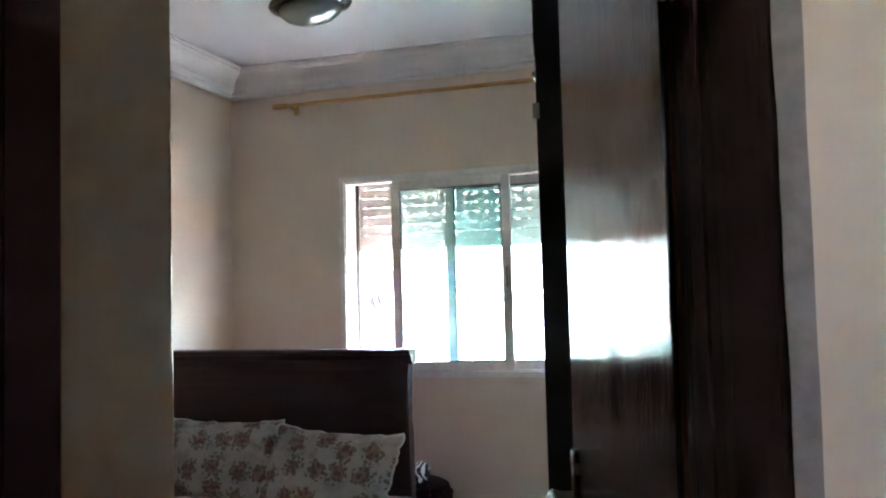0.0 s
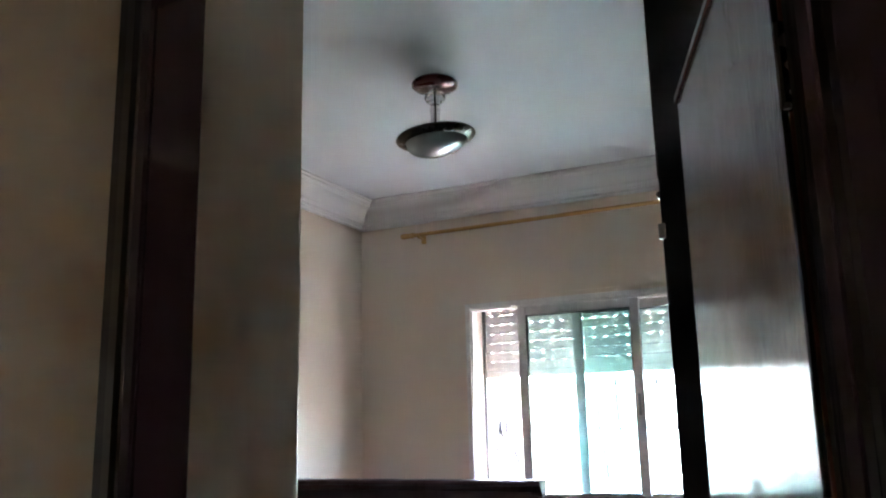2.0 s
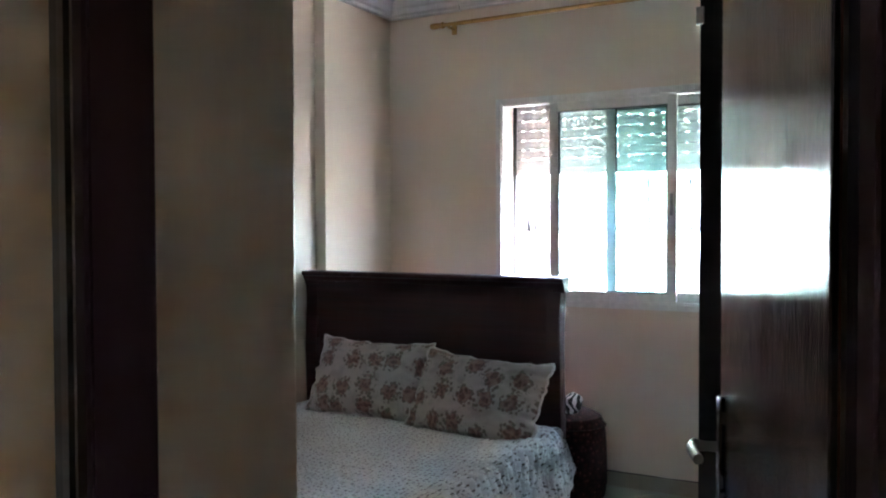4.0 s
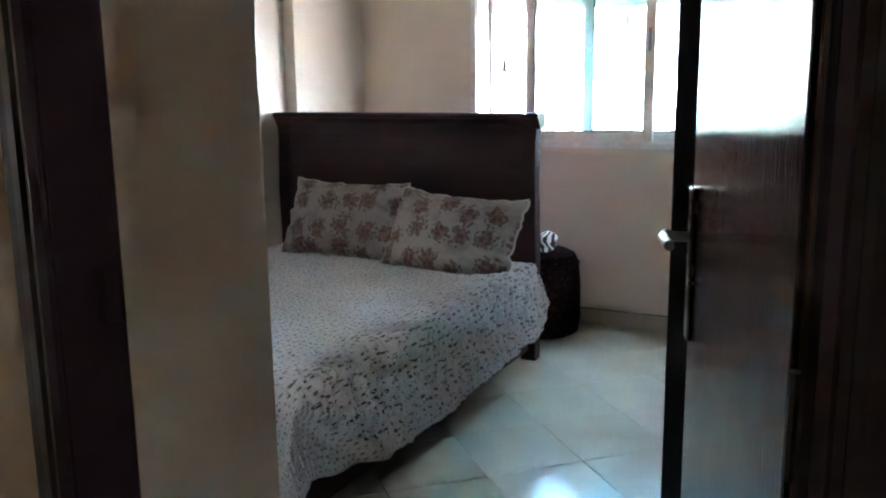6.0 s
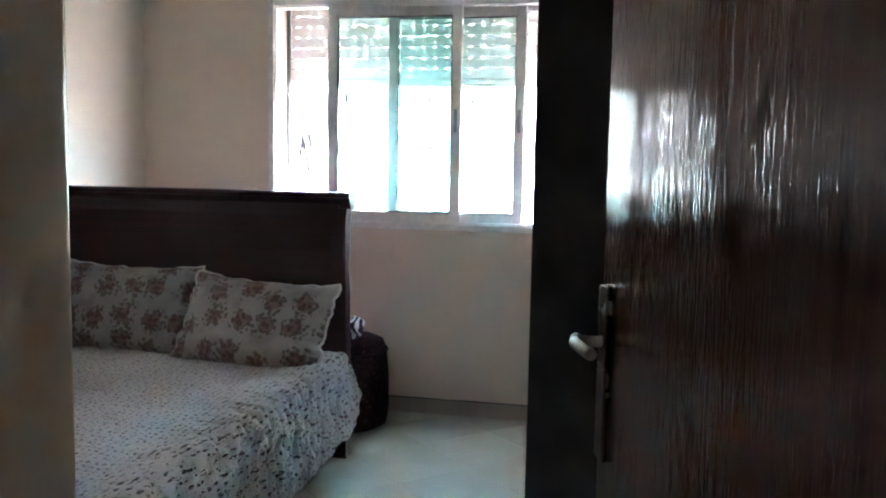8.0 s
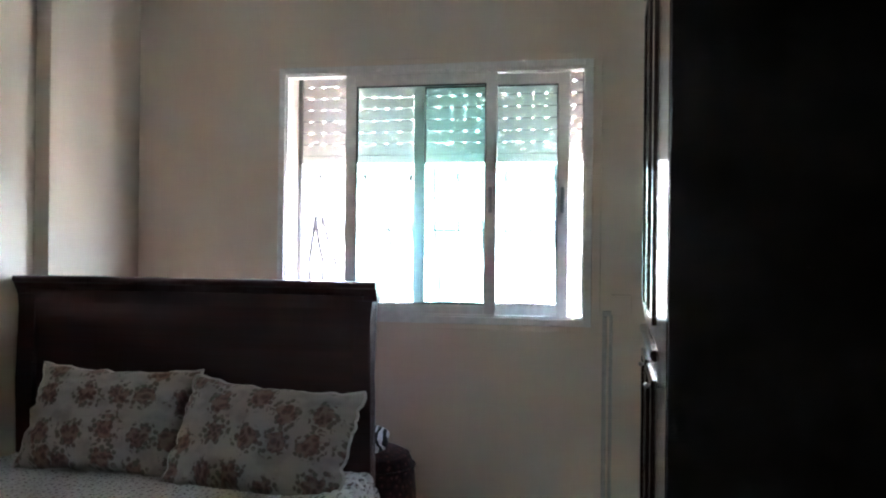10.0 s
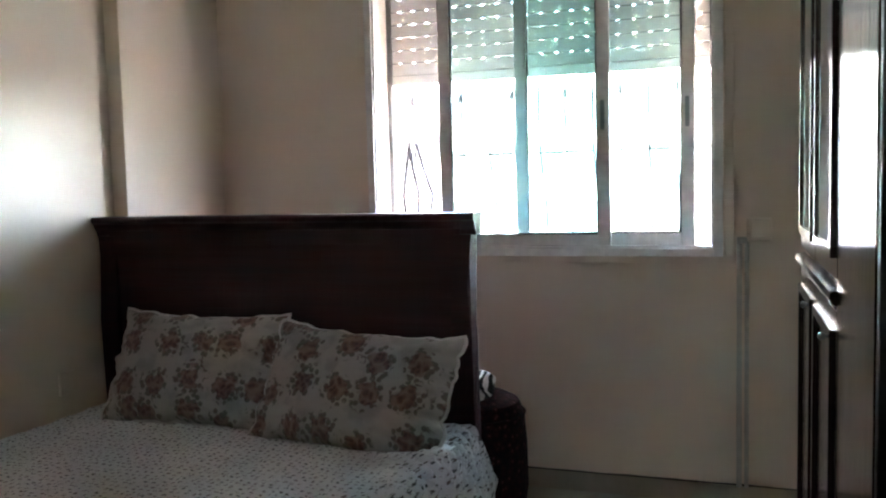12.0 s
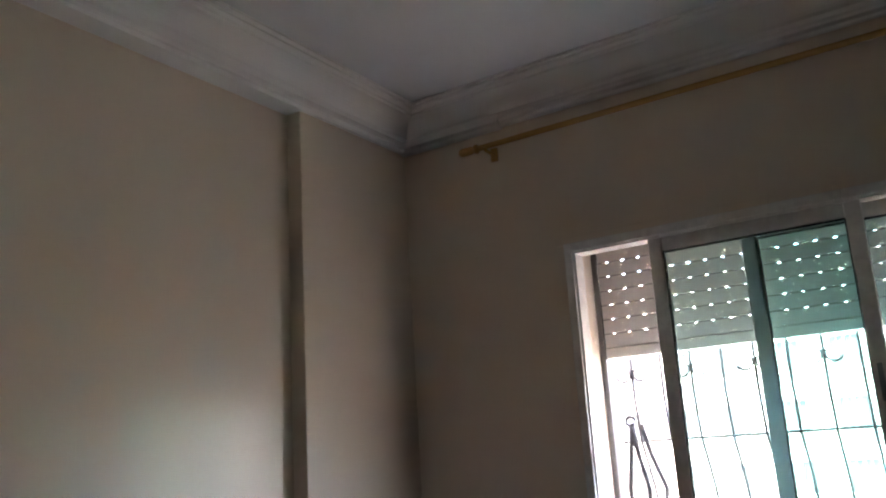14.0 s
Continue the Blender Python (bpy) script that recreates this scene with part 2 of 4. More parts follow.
def lathe(bm, profile, steps=32, at=(0, 0, 0), axis="z"):
    """Turn (radius, height) pairs about an axis."""
    rings = []
    for r, h in profile:
        ring = []
        for k in range(steps):
            a = 2 * math.pi * k / steps
            p = {"z": (r * math.cos(a), r * math.sin(a), h), "x": (h, r * math.cos(a), r * math.sin(a)), "y": (r * math.cos(a), h, r * math.sin(a))}[axis]
            ring.append(bm.verts.new(Vector(at) + Vector(p)))
        rings.append(ring)
    for a, b in zip(rings, rings[1:]):
        for k in range(steps):
            bm.faces.new((a[k], a[(k + 1) % steps], b[(k + 1) % steps], b[k]))
    bm.faces.new(rings[0][::-1])
    bm.faces.new(rings[-1])


def tube(bm, points, r, steps=8):
    """A round bar along points."""
    rings = []
    pts = [Vector(p) for p in points]
    for i, p in enumerate(pts):
        d = (pts[min(i + 1, len(pts) - 1)] - pts[max(i - 1, 0)]).normalized()
        s = d.cross(Vector((0, 0, 1)) if abs(d.z) < 0.9 else Vector((1, 0, 0))).normalized()
        u = d.cross(s)
        rings.append([bm.verts.new(p + r * (math.cos(2 * math.pi * k / steps) * s + math.sin(2 * math.pi * k / steps) * u)) for k in range(steps)])
    for a, b in zip(rings, rings[1:]):
        for k in range(steps):
            bm.faces.new((a[k], a[(k + 1) % steps], b[(k + 1) % steps], b[k]))
    bm.faces.new(rings[0][::-1])
    bm.faces.new(rings[-1])


def prism(bm, outline, axis, lo, hi):
    """Push a 2D outline along an axis: 'x' takes (y, z), 'y' takes (x, z), 'z' takes (x, y)."""
    def at(p, v):
        return {"x": (v, p[0], p[1]), "y": (p[0], v, p[1]), "z": (p[0], p[1], v)}[axis]
    a = [bm.verts.new(at(p, lo)) for p in outline]
    b = [bm.verts.new(at(p, hi)) for p in outline]
    n = len(outline)
    for k in range(n):
        bm.faces.new((a[k], a[(k + 1) % n], b[(k + 1) % n], b[k]))
    bm.faces.new(a[::-1])
    bm.faces.new(b)


def mesh_of(name, bm, mat, smooth=False):
    bmesh.ops.recalc_face_normals(bm, faces=bm.faces[:])
    me = bpy.data.meshes.new(name)
    bm.to_mesh(me)
    bm.free()
    if mat:
        me.materials.append(mat)
    if smooth:
        me.shade_smooth()
        me.set_sharp_from_angle(angle=radians(40))
    return me


def part(name, bm, mat, parent, label="", smooth=False):
    ob = new(name, mesh_of(name, bm, mat, smooth))
    ob.parent = parent
    if parent.type == "EMPTY" or parent.parent is None:
        ob.matrix_parent_inverse = parent.matrix_basis.inverted()
    return tagged(ob, label)


def thing(name, at, label, category, group="", kind=""):
    e = new(name)
    e.empty_display_size = 0.1
    e.location = at
    return tagged(e, label, category, group, kind)


def structure(name, bm, mat, label="", category="", smooth=False):
    return tagged(new(name, mesh_of(name, bm, mat, smooth)), label, category, kind="structure")


def boxes(*bs):
    bm = bmesh.new()
    for b in bs:
        add_box(bm, *b)
    return bm


# ---------------------------------------------------------------- the plan, in metres
XL, XC, XR = -2.210, -2.14, 0.93          # west wall, face of the corner pillar, east wall
YN, CEILING = 5.10, 2.95                 # window wall, ceiling
PILLAR_Y = 4.40
STUB_X, STUB_Y = -0.276, 1.774           # entry recess
DOOR_Y0, DOOR_Y1 = 1.130, 1.226          # door wall
JAMB_L, JAMB_R, HEAD = -0.073, 0.752, 2.155
WX0, WX1, WZ0, WZ1 = -1.35, 0.10, 1.042, 2.20   # window opening
HX0, HX1, HY0 = -2.4, 2.1, -2.0         # hall behind the door

# walls
wall_north = structure("wall_north", boxes(
    (XL - 0.2, WX0 - 0.004, YN, YN + 0.36, -0.1, 3.1), (WX1 + 0.004, XR + 0.2, YN, YN + 0.36, -0.1, 3.1),
    (WX0 - 0.004, WX1 + 0.004, YN, YN + 0.36, -0.1, WZ0 - 0.004), (WX0 - 0.04, WX1 + 0.04, YN, YN + 0.25, WZ1 + 0.04, 3.1)), WALL,
    "cream painted wall with the sliding window", "wall")
structure("wall_west", boxes((XL - 0.2, XL, STUB_Y - 0.1, YN, -0.1, 3.1)), WALL, "glossy cream painted wall beside the bed", "wall")
bm = bmesh.new()
add_box(bm, XL - 0.02, XC, PILLAR_Y, YN + 0.02, -0.02, CEILING + 0.02, 0.006)
structure("pillar", bm, WALL, "shallow cream painted corner pillar", "pillar")
bm = bmesh.new()
add_box(bm, XL - 0.2, STUB_X, DOOR_Y1, STUB_Y, -0.1, 3.1, 0.008)
structure("wall_south", bm, WALL, "cream painted wall corner beside the door", "wall")
structure("wall_east", boxes((XR, XR + 0.15, DOOR_Y1, YN, -0.1, 3.1)), WALL, "cream painted wall behind the wardrobe", "wall")
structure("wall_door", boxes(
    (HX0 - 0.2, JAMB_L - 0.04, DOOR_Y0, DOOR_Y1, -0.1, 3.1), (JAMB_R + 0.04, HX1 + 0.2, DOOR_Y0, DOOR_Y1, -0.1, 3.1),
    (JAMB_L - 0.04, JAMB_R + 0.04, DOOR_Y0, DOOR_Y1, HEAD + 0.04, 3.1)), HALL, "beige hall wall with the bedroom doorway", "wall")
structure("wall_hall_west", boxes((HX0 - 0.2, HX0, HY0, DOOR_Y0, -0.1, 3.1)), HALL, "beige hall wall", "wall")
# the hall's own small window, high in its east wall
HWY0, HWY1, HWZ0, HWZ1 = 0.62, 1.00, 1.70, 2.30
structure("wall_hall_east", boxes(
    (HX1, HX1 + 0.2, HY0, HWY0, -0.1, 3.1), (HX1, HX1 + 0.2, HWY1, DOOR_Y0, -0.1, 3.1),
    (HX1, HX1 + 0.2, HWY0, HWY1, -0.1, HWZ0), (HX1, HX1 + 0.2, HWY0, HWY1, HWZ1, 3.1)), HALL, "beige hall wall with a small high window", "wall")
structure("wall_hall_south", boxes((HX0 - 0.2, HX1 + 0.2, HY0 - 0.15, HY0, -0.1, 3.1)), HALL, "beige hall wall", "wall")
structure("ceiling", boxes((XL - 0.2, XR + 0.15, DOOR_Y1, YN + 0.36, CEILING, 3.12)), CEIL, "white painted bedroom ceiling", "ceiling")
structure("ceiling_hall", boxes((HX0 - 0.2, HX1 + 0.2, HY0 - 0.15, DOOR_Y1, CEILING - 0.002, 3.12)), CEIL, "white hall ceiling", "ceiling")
floor = structure("floor", boxes((XL - 0.2, HX1 + 0.2, HY0 - 0.15, YN + 0.36, -0.12, -0.004)), GROUT, "glazed grey-beige tiles laid diagonally with dark joints", "floor")


def sweep_mitred(bm, path, profile):
    """Sweep (out, up) pairs round a closed path; the room lies on the left of the way."""
    n = len(path)
    rings = []
    for i in range(n):
        p, a, b = Vector(path[i]), Vector(path[i - 1]), Vector(path[(i + 1) % n])
        d0, d1 = (p - a).normalized(), (b - p).normalized()
        n0, n1 = Vector((-d0.y, d0.x)), Vector((-d1.y, d1.x))
        m = (n0 + n1) / (1 + n0.dot(n1))
        rings.append([bm.verts.new((p.x + m.x * o, p.y + m.y * o, u)) for o, u in profile])
    for i in range(n):
        a, b = rings[i], rings[(i + 1) % n]
        for k in range(len(profile) - 1):
            bm.faces.new((a[k], a[k + 1], b[k + 1], b[k]))


bm = bmesh.new()
C = CEILING
cove = [(0.060 + 0.085 * (1 - math.cos(a)), C - 0.105 + 0.068 * math.sin(a)) for a in [radians(90 * k / 8) for k in range(9)]]
sweep_mitred(bm, [(XR, YN), (XC, YN), (XC, STUB_Y), (STUB_X, STUB_Y), (STUB_X, DOOR_Y1), (XR, DOOR_Y1)],
             [(-0.09, C - 0.150), (0.018, C - 0.150), (0.026, C - 0.142), (0.026, C - 0.128), (0.036, C - 0.122), (0.050, C - 0.118), (0.056, C - 0.108)]
             + cove + [(0.150, C - 0.030), (0.163, C - 0.028), (0.172, C - 0.020), (0.172, C - 0.012), (0.190, C - 0.010), (0.190, C + 0.01)])
prism(bm, [(YN + 0.01, C - 0.158), (YN - 0.026, C - 0.155), (YN - 0.036, C - 0.146), (YN - 0.036, C - 0.130), (YN - 0.050, C - 0.120), (YN - 0.062, C - 0.106), (YN + 0.01, C - 0.08)], "x", XC - 0.02, -1.62)
structure("cornice", bm, PLASTER, "stepped white plaster ceiling cornice", "cornice")

# skirting
bm = boxes((XL + 0.0, XR, YN - 0.012, YN, 0, 0.08), (XL, XL + 0.012, STUB_Y, PILLAR_Y, 0, 0.08),
           (STUB_X, STUB_X + 0.012, DOOR_Y1, STUB_Y, 0, 0.08), (XL, STUB_X, STUB_Y, STUB_Y + 0.012, 0, 0.08))
structure("baseboard", bm, SKIRT, "low beige tile skirting", "skirting")
bm = bmesh.new()
low, high = [], []
for k in range(121):
    gx = XL + 0.05 + (XR - XL - 0.06) * k / 120
    low.append((gx, 0.0795))
    high.append((gx, 0.0835 + 0.0055 * max(0.0, noise.noise(Vector((gx * 7, 2.0, 0))) + 0.25) + 0.002 * noise.noise(Vector((gx * 31, 5.0, 0)))))
prism(bm, low + high[::-1], "y", YN - 0.0055, YN - 0.0005)
structure("trim_gap", bm, plain("dark dusty joint", (0.07, 0.06, 0.05), 0.95), "ragged dark joint along the top of the skirting", "trim")

# ---------------------------------------------------------------- bedroom window
win = thing("window_1", (WX0, YN, WZ0), "white aluminium sliding window left partly open, green tinted panes", "window", kind="structure")


def bar_frame(x0, x1, z0, z1, y0, y1, w, bevel=0.004):
    bm = bmesh.new()
    add_box(bm, x0, x0 + w, y0, y1, z0, z1, bevel)
    add_box(bm, x1 - w, x1, y0, y1, z0, z1, bevel)
    add_box(bm, x0 + w - 0.001, x1 - w + 0.001, y0 + 0.001, y1 - 0.001, z0, z0 + w, bevel)
    add_box(bm, x0 + w - 0.001, x1 - w + 0.001, y0 + 0.001, y1 - 0.001, z1 - w, z1, bevel)
    return bm


part("window_frame", bar_frame(WX0 - 0.035, WX1 + 0.035, WZ0 - 0.035, WZ1 + 0.035, YN - 0.012, YN - 0.001, 0.035), ALUMIN, win)
bm = bar_frame(WX0 - 0.003, WX1 + 0.003, WZ0 - 0.003, WZ1 + 0.003, YN - 0.002, YN + 0.07, 0.012, 0.002)
part("inner_frame", bm, ALUMIN, win)
bm = bmesh.new()
add_box(bm, WX0 - 0.02, WX1 + 0.02, YN + 0.03, YN + 0.036, WZ0, WZ0 + 0.012)
add_box(bm, WX0 - 0.02, WX1 + 0.02, YN + 0.05, YN + 0.056, WZ0, WZ0 + 0.012)
part("track", bm, ALUMIN, win)


def sash(x0, x1, y, top, bottom):
    s = part("sash", bar_frame(x0, x1, bottom, top, y - 0.012, y + 0.012, 0.053, 0.005), ALUMIN, win, "white sliding sash")
    bm = bmesh.new()
    add_box(bm, x0 + 0.045, x1 - 0.045, y - 0.002, y + 0.002, bottom + 0.045, top - 0.045)
    g = part("pane", bm, TEAL, s, "green tinted glass pane")
    g.visible_shadow = False
    gb = bmesh.new()
    for a0, a1, b0, b1 in ((x0 + 0.053, x0 + 0.058, bottom + 0.053, top - 0.053), (x1 - 0.058, x1 - 0.053, bottom + 0.053, top - 0.053),
                           (x0 + 0.058, x1 - 0.058, bottom + 0.053, bottom + 0.058), (x0 + 0.058, x1 - 0.058, top - 0.058, top - 0.053)):
        add_box(gb, a0, a1, y - 0.008, y + 0.008, b0, b1)
    part("gasket", gb, GASKET, s, "black rubber glazing gasket")
    bm = bmesh.new()
    hx = x1 - 0.03
    add_box(bm, hx - 0.008, hx + 0.008, y - 0.016, y - 0.011, 1.53, 1.65, 0.003)
    part("latch", bm, plain("grey latch", (0.3, 0.32, 0.32), 0.4), s, "grey recessed latch")
    return s


sash(-1.047, -0.308, YN + 0.018, 2.192, 1.044)
sash(-0.714, 0.027, YN + 0.046, 2.186, 1.050)
bm = bmesh.new()
add_box(bm, WX0 - 0.075, WX1 + 0.075, YN - 0.006, YN + 0.004, WZ1 + 0.03, WZ1 + 0.062, 0.003)
add_box(bm, WX1 + 0.04, WX1 + 0.075, YN - 0.006, YN + 0.004, WZ0 - 0.03, WZ1 + 0.031, 0.003)
add_box(bm, WX0 - 0.075, WX1 + 0.075, YN - 0.006, YN + 0.004, WZ0 - 0.062, WZ0 - 0.03, 0.003)
structure("trim", bm, WALL, "thin painted strip round the window", "trim")

# roller shutter, half lowered: slats with rows of light holes
shutter = thing("roller_shutter", (WX0, YN + 0.22, 1.783), "ivory roller shutter lowered a third, rows of bright light slots", "shutter")
SH, SY = 0.0585, YN + 0.195


def slat_mesh(holes):
    """One slat with its link strip below, and a dark line on that strip painting the gap's shadow."""
    bm, line = bmesh.new(), bmesh.new()
    x0, x1 = WX0 + 0.008, WX1 - 0.008
    h = SH - 0.003
    add_box(bm, x0, x1, SY - 0.006, SY + 0.006, 0.0030, h, 0.002)
    pitch, w = 0.0665, 0.0120
    spans = []
    if holes:
        x, k = x0, 0
        while x < x1:
            nxt = min(x1, -1.2965 + k * pitch)
            if nxt - x > 0.002:
                spans.append((x, nxt))
            x = nxt + w
            k += 1
    else:
        spans.append((x0, x1))
    for a, b in spans:
        add_box(bm, a, b, SY - 0.003, SY + 0.003, -0.006, 0.0052)
        add_box(line, a, b, SY - 0.0045, SY - 0.0025, -0.0025, 0.0026)
    return mesh_of("slat", bm, SLAT), mesh_of("joint", line, JOINT_SHADE)


# darker colour stands in for the shadow in the gaps between slats
JOINT_SHADE = plain("painted shade in shutter joint", (0.30, 0.28, 0.255), 0.8)
holed, closed = slat_mesh(True), slat_mesh(False)
for k in range(1, 9):
    body_mesh, shade_mesh = closed if k in (1, 8) else holed
    s = new("slat", body_mesh)
    s.parent = shutter
    s.matrix_parent_inverse = shutter.matrix_basis.inverted()
    s.location = (0, 0, 1.766 + SH * k)
    new("joint", shade_mesh).parent = s
bm = bmesh.new()
add_box(bm, WX0 + 0.008, WX1 - 0.008, SY - 0.009, SY + 0.009, 1.783, 1.8245, 0.003)
part("bottom_bar", bm, SLAT, shutter)
for gx in (WX0 - 0.003, WX1 - 0.019):
    bm = bmesh.new()
    add_box(bm, gx, gx + 0.022, SY - 0.018, SY + 0.018, WZ0 - 0.02, WZ1 + 0.04, 0.002)
    part("guide_rail", bm, GUIDE, shutter, "grey shutter guide channel")

# burglar grille outside, bellied towards its foot
grille = thing("window_grille", (WX0, YN + 0.3, WZ0), "thin dark iron window grille bellied outwards at its foot", "grille")
GY = YN + 0.31
x = -1.280
nbar = 0
while x < WX1 + 0.05:
    bm = bmesh.new()
    tube(bm, [(x, GY, 2.25), (x, GY, 1.62), (x, GY + 0.03, 1.45), (x, GY + 0.12, 1.28), (x, GY + 0.16, 1.14), (x, GY + 0.11, 1.0), (x, GY, 0.94)], 0.006, 6)
    part("bar", bm, IRON, grille)
    nbar += 1
    if nbar % 2 == 1:
        for side in (-1, 1):
            bm = bmesh.new()
            tube(bm, [(x + side * (0.036 + 0.030 * math.cos(a)), GY - 0.004, 1.722 + 0.028 * math.sin(a)) for a in [math.pi * (0.75 + 1.15 * q / 12) for q in range(13)]], 0.005, 6)
            part("scroll", bm, IRON, grille)
    x += 0.1225
bm = bmesh.new()
tube(bm, [(WX0 - 0.1, GY + 0.03, 1.455), (WX1 + 0.12, GY + 0.03, 1.455)], 0.0065, 6)
part("cross_bar", bm, IRON, grille)
for sx, bend in ((-1.297, 0.05), (-1.297, -0.03), (-1.257, 0.08)):
    bm = bmesh.new()
    tube(bm, [(sx, GY - 0.02, 1.52), (sx + bend * 0.4, GY - 0.03, 1.40), (sx + bend, GY - 0.03, 1.27), (sx + bend * 0.7, GY - 0.02, 1.16), (sx + bend * 0.2, GY - 0.02, 1.12)], 0.010, 6)
    part("scroll", bm, IRON, grille)
for cx, cz, r in ((-1.302, 1.535, 0.020), (-1.292, 1.16, 0.022), (-1.252, 1.145, 0.020), (-1.232, 1.19, 0.016)):
    bm = bmesh.new()
    tube(bm, [(cx + r * (1 - 0.02 * q) * math.cos(0.42 * q), GY - 0.02, cz + r * (1 - 0.02 * q) * math.sin(0.42 * q)) for q in range(15)], 0.006, 6)
    part("curl", bm, IRON, grille)

# rough filler strip between the east casing and the hall wall
bm = bmesh.new()
edge_l, edge_r = [], []
for k in range(61):
    z = 2.25 * k / 60
    edge_l.append((0.846 + 0.004 * noise.noise(Vector((z * 9, 1.0, 0))), z))
    edge_r.append((0.872 + 0.005 * noise.noise(Vector((z * 5, 4.0, 0))), z))
prism(bm, edge_l + edge_r[::-1], "y", DOOR_Y0 - 0.0125, DOOR_Y0 + 0.002)
structure("trim_filler", bm, plain("grey filler plaster", (0.24, 0.21, 0.175), 0.8, 0.0, 0.15, 40.0, 0.3), "rough grey filler along the door casing", "trim")

# ---------------------------------------------------------------- bedroom door
door_frame = thing("door_frame", (JAMB_L, DOOR_Y0, 0), "dark varnished wooden door frame with moulded casing", "door frame", kind="structure")


def jamb(x_in, side):
    """side -1: west jamb, +1: east jamb."""
    bm = bmesh.new()
    o = [(0, DOOR_Y0 - 0.006), (0.0, DOOR_Y1 - 0.05), (0.006, DOOR_Y1 - 0.046), (0.006, DOOR_Y1 + 0.003), (0.038, DOOR_Y1 + 0.003), (0.038, DOOR_Y0 - 0.006)]
    prism(bm, [(x_in + side * a, b) for a, b in o], "z", 0, HEAD + 0.036)
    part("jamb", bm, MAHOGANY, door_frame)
    bm = bmesh.new()
    c = [(0.004, DOOR_Y0), (0.004, DOOR_Y0 - 0.016), (0.012, DOOR_Y0 - 0.024), (0.022, DOOR_Y0 - 0.022), (0.026, DOOR_Y0 - 0.015), (0.034, DOOR_Y0 - 0.015), (0.042, DOOR_Y0 - 0.020), (0.070, DOOR_Y0 - 0.014), (0.096, DOOR_Y0 - 0.010), (0.102, DOOR_Y0)]
    w = 0.72 if side < 0 else 1.02
    prism(bm, [(x_in + side * a * w, b) for a, b in c], "z", 0, HEAD + 0.10)
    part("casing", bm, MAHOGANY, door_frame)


jamb(JAMB_L, -1)
jamb(JAMB_R, 1)
bm = bmesh.new()
add_box(bm, JAMB_L - 0.036, JAMB_R + 0.036, DOOR_Y0 - 0.004, DOOR_Y1 + 0.002, HEAD, HEAD + 0.036)
part("head", bm, MAHOGANY, door_frame)
bm = bmesh.new()
prism(bm, [(DOOR_Y0, HEAD + 0.004), (DOOR_Y0 - 0.016, HEAD + 0.006), (DOOR_Y0 - 0.024, HEAD + 0.016), (DOOR_Y0 - 0.015, HEAD + 0.034), (DOOR_Y0 - 0.012, HEAD + 0.098), (DOOR_Y0, HEAD + 0.1)], "x", JAMB_L - 0.07, JAMB_R + 0.10)
part("head_casing", bm, MAHOGANY, door_frame)
bm = bmesh.new()
add_box(bm, JAMB_L - 0.001, JAMB_L + 0.011, 1.185, 1.21, 1.055, 1.125, 0.003)
part("strike_plate", bm, MAHOGANY, door_frame, "dark metal strike plate")

HINGE = Vector((0.745, 1.222, 0))
ANGLE = math.degrees(math.atan2(1.983 - 1.222, 0.506 - 0.745))
leaf_pose = pose(HINGE.x, HINGE.y, 0, 0, 0, ANGLE)     # local x runs from hinge to free edge; local +y faces the hall side
door = new("door_1")
door.matrix_basis = leaf_pose
tagged(door, "dark varnished wooden door standing open into the bedroom", "door", kind="structure")


def local_part(name, bm, mat, parent, label="", smooth=False):
    ob = new(name, mesh_of(name, bm, mat, smooth))
    ob.parent = parent
    return tagged(ob, label)


LW, LT, LH = 0.797, 0.040, 2.135
bm = bmesh.new()
add_box(bm, 0, LW, -LT, 0, 0.012, LH, 0.003)
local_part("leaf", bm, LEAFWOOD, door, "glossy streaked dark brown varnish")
bm = bmesh.new()
add_box(bm, 0.005, LW + 0.004, 0.0, 0.006, LH - 0.014, LH + 0.001, 0.002)
local_part("edge_strip", bm, LEAFWOOD, door)
bm = bmesh.new()
tube(bm, [(0.012, 0.002, 0.02), (0.012, 0.002, LH - 0.02)], 0.004, 6)
local_part("bead", bm, MAHOGANY, door)
bm = bmesh.new()
add_box(bm, LW - 0.052, LW - 0.010, 0.0, 0.009, 0.90, 1.172, 0.0045, 3)
plate = local_part("handle_plate", bm, DARKMETAL, door, "long dark bronze handle plate")
bm = bmesh.new()
tube(bm, [(LW - 0.031, 0.006, 1.085), (LW - 0.031, 0.030, 1.085), (LW - 0.033, 0.046, 1.086), (LW - 0.045, 0.054, 1.087), (LW - 0.065, 0.055, 1.087), (LW - 0.095, 0.053, 1.086), (LW - 0.122, 0.050, 1.085)], 0.009, 12)
lathe(bm, [(0.002, 0.058), (0.010, 0.056), (0.014, 0.048), (0.010, 0.040), (0.008, 0.03)], 14, (LW - 0.033, 0.0, 1.086), "y")
local_part("lever", bm, CHROME, plate, "worn chrome lever handle", True)
for hz in (0.25, 1.05, 1.85):
    bm = bmesh.new()
    tube(bm, [(-0.006, 0.004, hz - 0.05), (-0.006, 0.004, hz + 0.05)], 0.007, 10)
    local_part("hinge", bm, DARKMETAL, door, "dark metal hinge")

